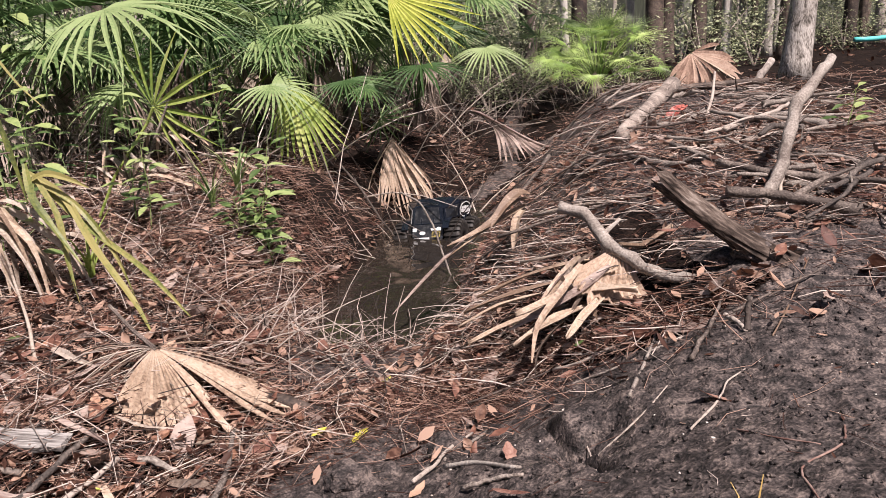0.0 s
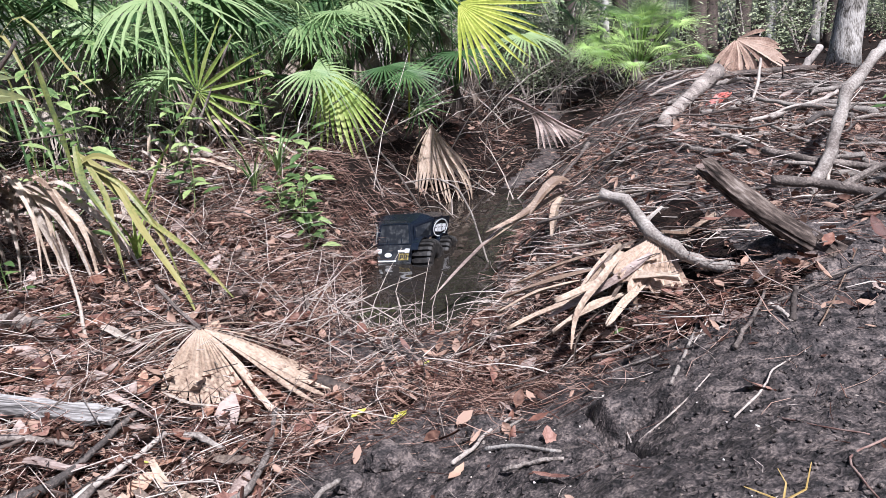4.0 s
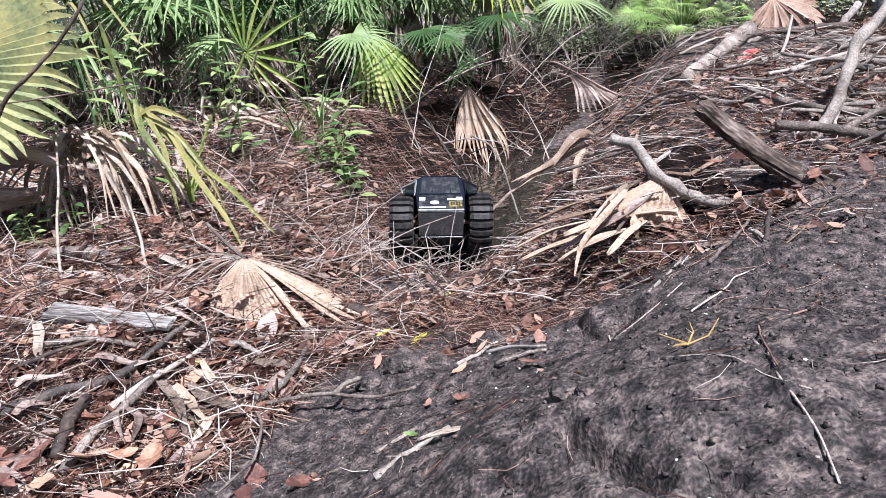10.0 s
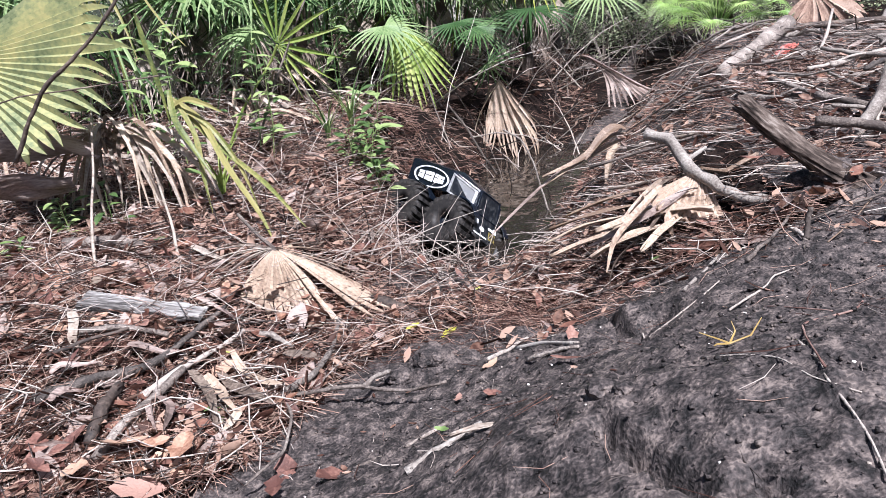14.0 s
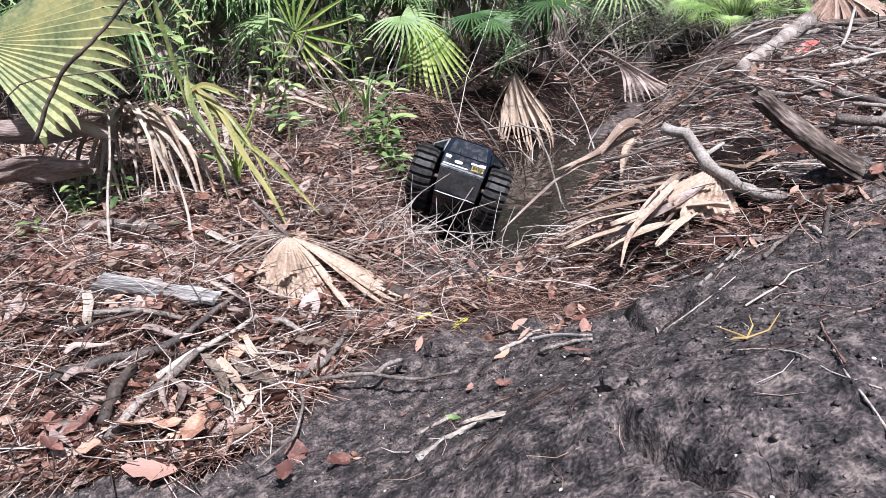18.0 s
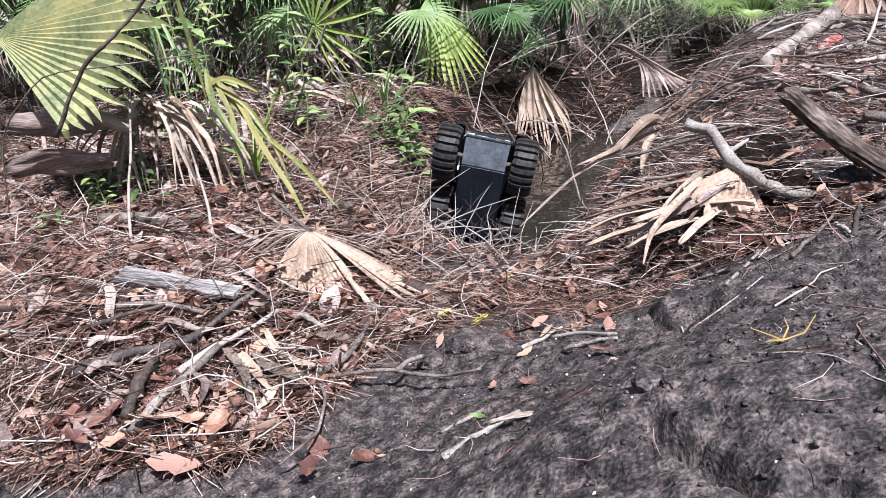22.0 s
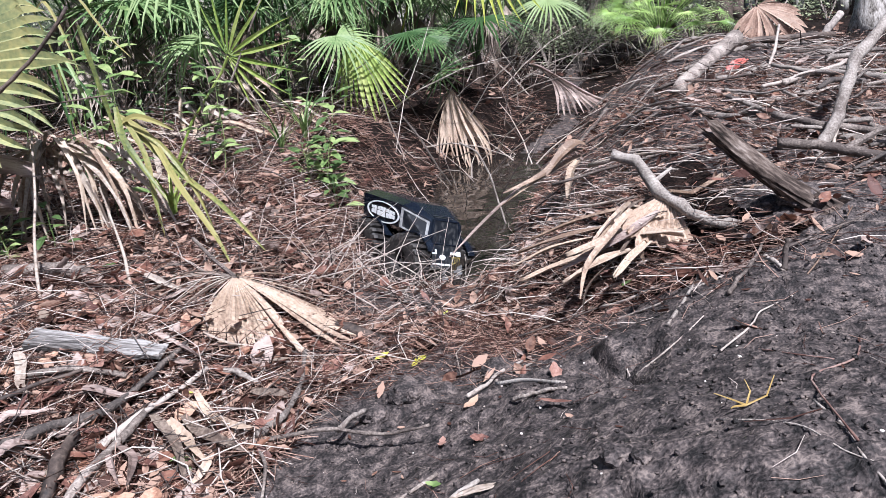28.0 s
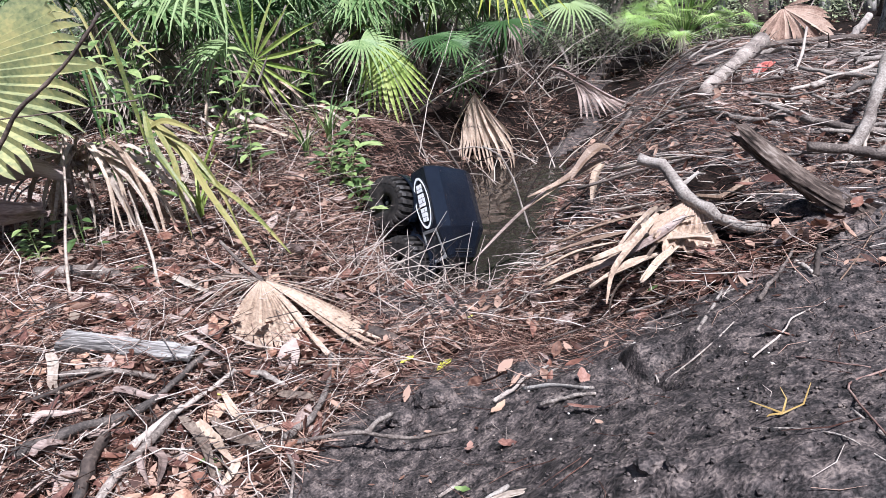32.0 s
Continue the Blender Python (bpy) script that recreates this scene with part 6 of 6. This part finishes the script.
bramble("dry_brush", "grey leafless brush behind the ditch", [(0.0, 2.2, 9.0, 12.0), (-0.6, 0.6, 7.5, 9.0)], 300, 25, 0.8, 0.006, TWIG, "brush")
bramble("dry_brush", "dead stems and vines in the shaded thicket", [(-3.2, 0.4, 4.4, 7.0)], 360, 26, 0.9, 0.005, TWIG, "brush")


# ---- crumbs, clods and flakes on the mud ----
def clods(name, label, count, seed, size, mat, area, lift=0.2):
    rng = random.Random(seed)
    verts, quads, o = [], [], 0
    n = 0
    while n < count:
        x, y = rng.uniform(area[0], area[1]), rng.uniform(area[2], area[3])
        if not muddy(x, y):
            continue
        n += 1
        s = size * rng.uniform(0.3, 1.0) ** 2 * 2
        c = Vector((x, y, ground_h(x, y) + s * lift))
        for z in (-0.5, 0.5):
            for px, py in ((-0.5, -0.5), (0.5, -0.5), (0.5, 0.5), (-0.5, 0.5)):
                verts.append(c + Vector((px + rng.uniform(-0.25, 0.25), py + rng.uniform(-0.25, 0.25), z * 0.7 + rng.uniform(-0.2, 0.2))) * s)
        quads += [(o, o + 3, o + 2, o + 1), (o + 4, o + 5, o + 6, o + 7), (o, o + 1, o + 5, o + 4), (o + 1, o + 2, o + 6, o + 5), (o + 2, o + 3, o + 7, o + 6), (o + 3, o, o + 4, o + 7)]
        o += 8
    return tagged(new(name, mesh_np(name, verts, quads, mat)), label, "soil", kind="stuff")


FLAKE = material("pale_flakes", [(0.20, 0.16, 0.13), (0.42, 0.36, 0.31), (0.62, 0.57, 0.52)], 10, 0.8, 0.2, vary=0.6, random_by="island")
clods("mud_crumbs", "crumbs of black mud", 9500, 31, 0.0033, MUD, (-0.7, 1.6, 0.2, 2.0))
clods("pale_crumbs", "pale crumbs of bark and shell in mud", 450, 33, 0.0024, FLAKE, (-0.6, 1.6, 0.2, 2.0))


# ---- the wood behind ----
def tree(x, y, r, height, lean, seed, mat, label, crown=True):
    rr = random.Random(seed)
    t = tagged(new("tree"), label, "tree", "trees of the wood")
    t.matrix_basis = Matrix.Translation((x, y, ground_z(x, y) - 0.05))
    pts = [(lean * h * height, 0.02 * h * height * rr.uniform(-1, 1), h * height) for h in (0, 0.02, 0.06, 0.15, 0.3, 0.5, 0.75, 1.0)]
    rad = [r * f for f in (1.5, 1.2, 1.05, 1.0, 0.9, 0.75, 0.5, 0.15)]
    part("trunk", mesh_of("trunk", *tube(pts, rad, 12), mat, True), mat, t)
    limbs = []
    for k in range(5):
        h = rr.uniform(0.55, 0.95)
        a = rr.uniform(0, 6.28)
        p = Vector((lean * h * height, 0, h * height))
        q = p + Vector((math.cos(a), math.sin(a), 0.5)) * height * 0.14
        part("limb", tube([p, (p + q) / 2 + Vector((0, 0, 0.1)), q], [r * 0.3, r * 0.2, r * 0.06], 6), mat, t)
        limbs.append(q)
    if crown:
        c = part("crown", CROWN, FAR, t, "sparse needle crown")
        c.matrix_basis = Matrix.Translation((lean * 0.8 * height, 0, 0.8 * height)) @ Matrix.Diagonal((height * 0.16, height * 0.16, height * 0.18, 1))
    return t


def leaf_cloud(count, seed, size):
    rng = random.Random(seed)
    verts, quads, o = [], [], 0
    for _ in range(count):
        while True:
            p = Vector((rng.uniform(-1, 1), rng.uniform(-1, 1), rng.uniform(-1, 1)))
            if p.length < 1 and noise.noise(p * 2.2 + Vector((seed, 0, 0))) > -0.12:
                break
        m = Euler((rng.uniform(-1, 1), rng.uniform(-1, 1), rng.uniform(0, 6.28))).to_matrix()
        s = size * rng.uniform(0.5, 1.3)
        for q in ((0, -1, 0), (0.4, 0, 0.1), (0, 1, -0.1), (-0.4, 0, 0.1)):
            verts.append(p + m @ Vector(q) * s)
        quads.append((o, o + 1, o + 2, o + 3))
        o += 4
    return verts, quads


CROWN = mesh_np("crown", *leaf_cloud(900, 3, 0.09), FAR)
SHRUB = material("shrub_leaves", [(0.09, 0.115, 0.06), (0.24, 0.28, 0.15), (0.44, 0.47, 0.29)], 3, 0.55, 0.1, vary=0.6, random_by="island", through_light=0.3)
SHRUBS = [mesh_np("leaves", *leaf_cloud(1100, 40 + k, 0.045), SHRUB) for k in range(3)]
tree(3.32, 6.6, 0.105, 11, 0.07, 1, TRUNKBARK, "thick grey-brown pine trunk by the debris heap")
for k, (x, y, r, pale) in enumerate(((4.71, 15.0, 0.17, 0), (5.63, 17.0, 0.13, 0), (5.38, 14.5, 0.13, 0), (7.76, 19.0, 0.10, 1), (8.59, 20.0, 0.10, 1), (8.33, 18.0, 0.10, 1), (9.03, 19.0, 0.09, 1), (3.45, 16.0, 0.16, 0), (6.19, 22.0, 0.10, 1), (7.64, 22.0, 0.10, 1), (11.43, 20.0, 0.16, 0))):
    tree(x, y, r, 13 + k % 3, 0.01 * (k % 3 - 1), 800 + k, PALEBARK if pale else DARKBARK, "slender pale trunk in the wood behind" if pale else "dark straight trunk in the wood behind")
rt = random.Random(9)
spots = []
while len(spots) < 64:
    y = rt.uniform(15, 46)
    x = rt.uniform(-0.45 * y, 0.75 * y)
    if abs(x - 0.30 * y) > 0.6 and all((x - a) ** 2 + (y - b) ** 2 > 1.2 for a, b in spots):
        spots.append((x, y))
for i, (x, y) in enumerate(spots):
    tree(x, y, rt.uniform(0.06, 0.2), rt.uniform(10, 16), rt.uniform(-0.04, 0.05), 900 + i, (BARK, DARKBARK, DARKBARK, PALEBARK)[i % 4] if i else BARK, "slender trunk in the wood behind")


def shrub(x, y, w, h, seed, label="grey-green leafy shrub at the wood's edge"):
    r = random.Random(seed)
    t = tagged(new("shrub"), label, "shrub", "shrubs of the wood")
    t.matrix_basis = Matrix.Translation((x, y, ground_z(x, y) - 0.03))
    for k in range(5):
        a = r.uniform(0, 6.28)
        part("stem", tube([(0, 0, 0), (math.cos(a) * 0.15 * w, math.sin(a) * 0.15 * w, 0.4 * h), (math.cos(a) * 0.5 * w, math.sin(a) * 0.5 * w, 0.9 * h)], [0.015, 0.01, 0.004], 5), TWIG, t)
    f = part("foliage", SHRUBS[seed % 3], SHRUB, t)
    f.matrix_basis = Matrix.Translation((0, 0, 0.55 * h)) @ Matrix.Diagonal((w * 0.6, w * 0.6, h * 0.55, 1)) @ pose(0, 0, 0, 0, 0, seed * 50)


# pale sunlit undergrowth beyond the head of the ditch
for i, (x, y, w, h) in enumerate(((0.45, 9.6, 0.8, 0.75), (0.95, 9.9, 0.85, 0.7), (1.35, 10.3, 0.9, 0.85), (0.15, 10.4, 0.8, 0.9), (1.0, 11.4, 1.1, 1.2), (1.75, 11.0, 0.9, 0.9), (2.75, 9.8, 0.7, 0.6), (3.0, 11.6, 1.1, 0.9))):
    shrub(x, y, w, h, 300 + i, "pale sunlit undergrowth beyond the ditch")
rs = random.Random(19)
for i in range(46):
    y = rs.uniform(9.5, 24)
    x = rs.uniform(-0.55 * y, 0.72 * y)
    if 1.0 < x < 0.62 * y and y < 16.5 and i % 3:
        continue
    shrub(x, y, rs.uniform(0.8, 1.9), rs.uniform(0.8, 2.4), i)
for i in range(30):
    y = rs.uniform(26, 45)
    shrub(rs.uniform(-0.6 * y, 0.8 * y), y, rs.uniform(2, 4), rs.uniform(1.5, 4.0), 100 + i, "distant leafy undergrowth in the wood")

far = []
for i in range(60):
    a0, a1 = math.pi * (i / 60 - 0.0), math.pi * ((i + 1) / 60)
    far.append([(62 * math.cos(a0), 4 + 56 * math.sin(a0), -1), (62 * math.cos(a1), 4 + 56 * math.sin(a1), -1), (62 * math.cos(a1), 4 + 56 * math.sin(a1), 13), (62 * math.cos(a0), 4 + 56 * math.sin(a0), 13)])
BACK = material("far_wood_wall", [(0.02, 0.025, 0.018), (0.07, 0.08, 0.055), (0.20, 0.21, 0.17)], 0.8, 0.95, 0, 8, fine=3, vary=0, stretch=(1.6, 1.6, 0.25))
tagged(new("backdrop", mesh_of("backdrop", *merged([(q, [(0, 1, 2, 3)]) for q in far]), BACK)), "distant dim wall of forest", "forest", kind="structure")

PIPE = material("turquoise_plastic", [(0.05, 0.42, 0.40), (0.08, 0.52, 0.50), (0.14, 0.60, 0.58)], 5, 0.4, 0, vary=0)
# crooked branches lying about on the debris heap
heap = random.Random(66)
for k in range(104):
    x, y = heap.uniform(0.75, 2.3), heap.uniform(2.3, 5.3)
    a, ln = heap.uniform(-1.1, 1.3) + (math.pi if k % 2 else 0), heap.uniform(0.22, 0.75)
    r0 = heap.choice((0.004, 0.006, 0.008, 0.010, 0.013, 0.017))
    line, side = [], 0.0
    for f in (0, 0.3, 0.62, 1.0):
        side += heap.uniform(-0.13, 0.13) * ln
        px, py = x + math.cos(a) * ln * f - math.sin(a) * side, y + math.sin(a) * ln * f + math.cos(a) * side
        line.append(on(px, py, r0 * 0.6 + 0.05 * f * heap.random() + (0.05 if k % 3 == 0 else 0.0)))
    twig = [line[1], (line[1][0] + heap.uniform(-0.1, 0.1), line[1][1] + heap.uniform(-0.08, 0.08), line[1][2] + heap.uniform(0.01, 0.06))]
    branch("branch", ("grey crooked dead branch on the debris heap", "dark wet branch on the debris heap", "dark broken branch on the debris heap")[k % 3], line, r0, r0 * 0.55,
           WETSTICK if k % 4 else STICK, 0.2, 7, "branch", [twig] if k % 2 else ())
branch("pipe", "turquoise plastic pipe lying far beyond the heap", [(7.25, 12.5, 0.40), (8.1, 12.6, 0.40)], 0.04, 0.04, PIPE, 0.0, 8, "pipe")


# ---- what moves ----
def stance(x, y, z, heading, nose_up, right_down):
    return pose(x, y, z, 0, 0, heading) @ pose(0, 0, 0, nose_up) @ pose(0, 0, 0, 0, right_down)


def motions():
    stances = [
        (0, 0.098, 4.853, -0.463, 159.6, 10.5, 4.8),
        (1, 0.027, 4.684, -0.442, 148.6, 16, 4),
        (2, -0.121, 4.534, -0.459, 169.3, -3.4, 0.7),
        (3, -0.215, 4.241, -0.469, 162.8, 11.6, 5.6),
        (3.6, -0.270, 4.177, -0.473, 159.8, 10.4, 4.8),
        (4, -0.315, 4.120, -0.460, 161.8, 12.3, 4),
        (7, -0.311, 3.359, -0.338, 196.5, 23, 1.8),
        (7.5, -0.283, 3.284, -0.351, 208.3, 16.3, -13.1),
        (8, -0.223, 3.284, -0.331, 205.5, 22.1, -6.3),
        (9, -0.226, 3.137, -0.253, 185.7, 44.9, -3.6),
        (9.6, -0.232, 3.136, -0.276, 187.3, 43.1, -4.9),
        (10, -0.245, 3.081, -0.270, 190.4, 43.4, -5.7),
        (11, -0.209, 3.267, -0.282, 183.9, 41.9, -2.1),
        (12, -0.193, 2.968, -0.215, 209.1, 48.6, -7),
        (12.5, -0.212, 3.155, -0.219, 209.8, 51.5, -10.2),
        (13, -0.192, 3.125, -0.239, 214.2, 57.7, -9.4),
        (13.5, -0.400, 3.393, -0.338, 223.3, -12.3, -33.7),
        (14, -0.393, 3.360, -0.331, 230.6, -7.7, -38),
        (14.5, -0.443, 3.520, -0.441, 208.9, -6.3, -53.7),
        (16.5, -0.381, 3.261, -0.294, 193.6, 24.9, -16.2),
        (17, -0.386, 3.215, -0.303, 173.1, 38.7, -12.9),
        (17.5, -0.406, 3.255, -0.273, 170.6, 39.8, -15.1),
        (18, -0.392, 3.222, -0.192, 200.5, 43.6, -28.7),
        (18.5, -0.298, 3.268, -0.266, 161.7, 34.5, 0.8),
        (19, -0.292, 3.420, -0.333, 157.1, -0.7, 12.1),
        (20, -0.358, 3.328, -0.276, 156.7, 35.8, 10.3),
        (20.5, -0.352, 3.330, -0.389, 160.5, 18.6, -3.4),
        (21, -0.382, 3.290, -0.349, 172.2, 28.1, -11.7),
        (21.5, -0.388, 3.268, -0.306, 167.4, 43.7, -1.9),
        (22, -0.346, 3.123, -0.138, 226.6, 72, -46.6),
        (22.5, -0.226, 3.133, -0.138, 213.7, 50.9, -25.3),
        (23, -0.137, 3.300, -0.196, 247.2, 64, -35),
        (23.5, -0.351, 3.351, -0.371, 210.2, -16.1, -27.5),
        (24, -0.421, 3.461, -0.371, 210.6, -9.8, -28.6),
        (24.5, -0.437, 3.479, -0.393, 201.6, -3.7, -33.2),
        (25, -0.417, 3.489, -0.383, 200.9, -6.6, -30.5),
        (25.5, -0.417, 3.489, -0.413, 203.4, -0.2, -24.5),
        (27.5, -0.437, 3.469, -0.373, 200.4, -2.7, -36.6),
        (28, -0.361, 3.347, -0.394, 225.2, -3.6, -20.3),
        (28.5, -0.326, 3.371, -0.412, 234.7, 3.7, -18.2),
        (29, -0.316, 3.391, -0.412, 230.4, 1.6, -17.5),
        (29.3, -0.351, 3.287, -0.414, 224.5, -8.5, -22.4),
        (29.6, -0.348, 3.342, -0.279, 204.3, -44.4, -38.7),
        (30, -0.408, 3.352, -0.259, 196.6, -56.6, -36.8),
        (30.3, -0.368, 3.342, -0.249, 201.8, -46.5, -37.3),
        (30.6, -0.297, 3.273, -0.374, 224, -2, -11.5),
        (31, -0.327, 3.313, -0.404, 226.3, -0.6, -13.2),
        (31.3, -0.317, 3.303, -0.394, 216.7, -6, -17.2),
        (31.6, -0.421, 3.357, -0.284, 205.7, -49.2, -36.8),
        (32, -0.421, 3.357, -0.264, 202.8, -59.2, -35.8),
    ]
    keyed = []
    for a in stances:
        m = stance(*a[1:])
        if keyed:
            t0, m0 = keyed[-1]
            if m0.to_quaternion().rotation_difference(m.to_quaternion()).angle > 1.3:
                keyed.append(((t0 + a[0]) / 2, m0.lerp(m, 0.5)))
        keyed.append((a[0], m))
    walk(the_truck, keyed)
    for w, sx, sy in truck_wheels:
        walk(w, [(0.5 * k, pose(sx * 0.176, sy * 0.15, 0, -50 * k)) for k in range(65)])
    walk(waving_frond, [(t, waving_pose(x, z, lean)) for t, x, z, lean in (
        (0, -0.136, 1.116, 12), (0.8, -0.043, 1.059, 10), (1.6, 0.021, 1.020, 4), (2.4, 0.106, 0.983, 0), (3.2, 0.096, 0.967, 0), (4.4, 0.023, 0.964, 6), (6.5, -0.013, 1.033, -14), (8, 0.007, 1.133, -10), (16, -0.013, 1.153, -6), (24, 0.017, 1.133, -12), (32, -0.013, 1.153, -8))])


motions()
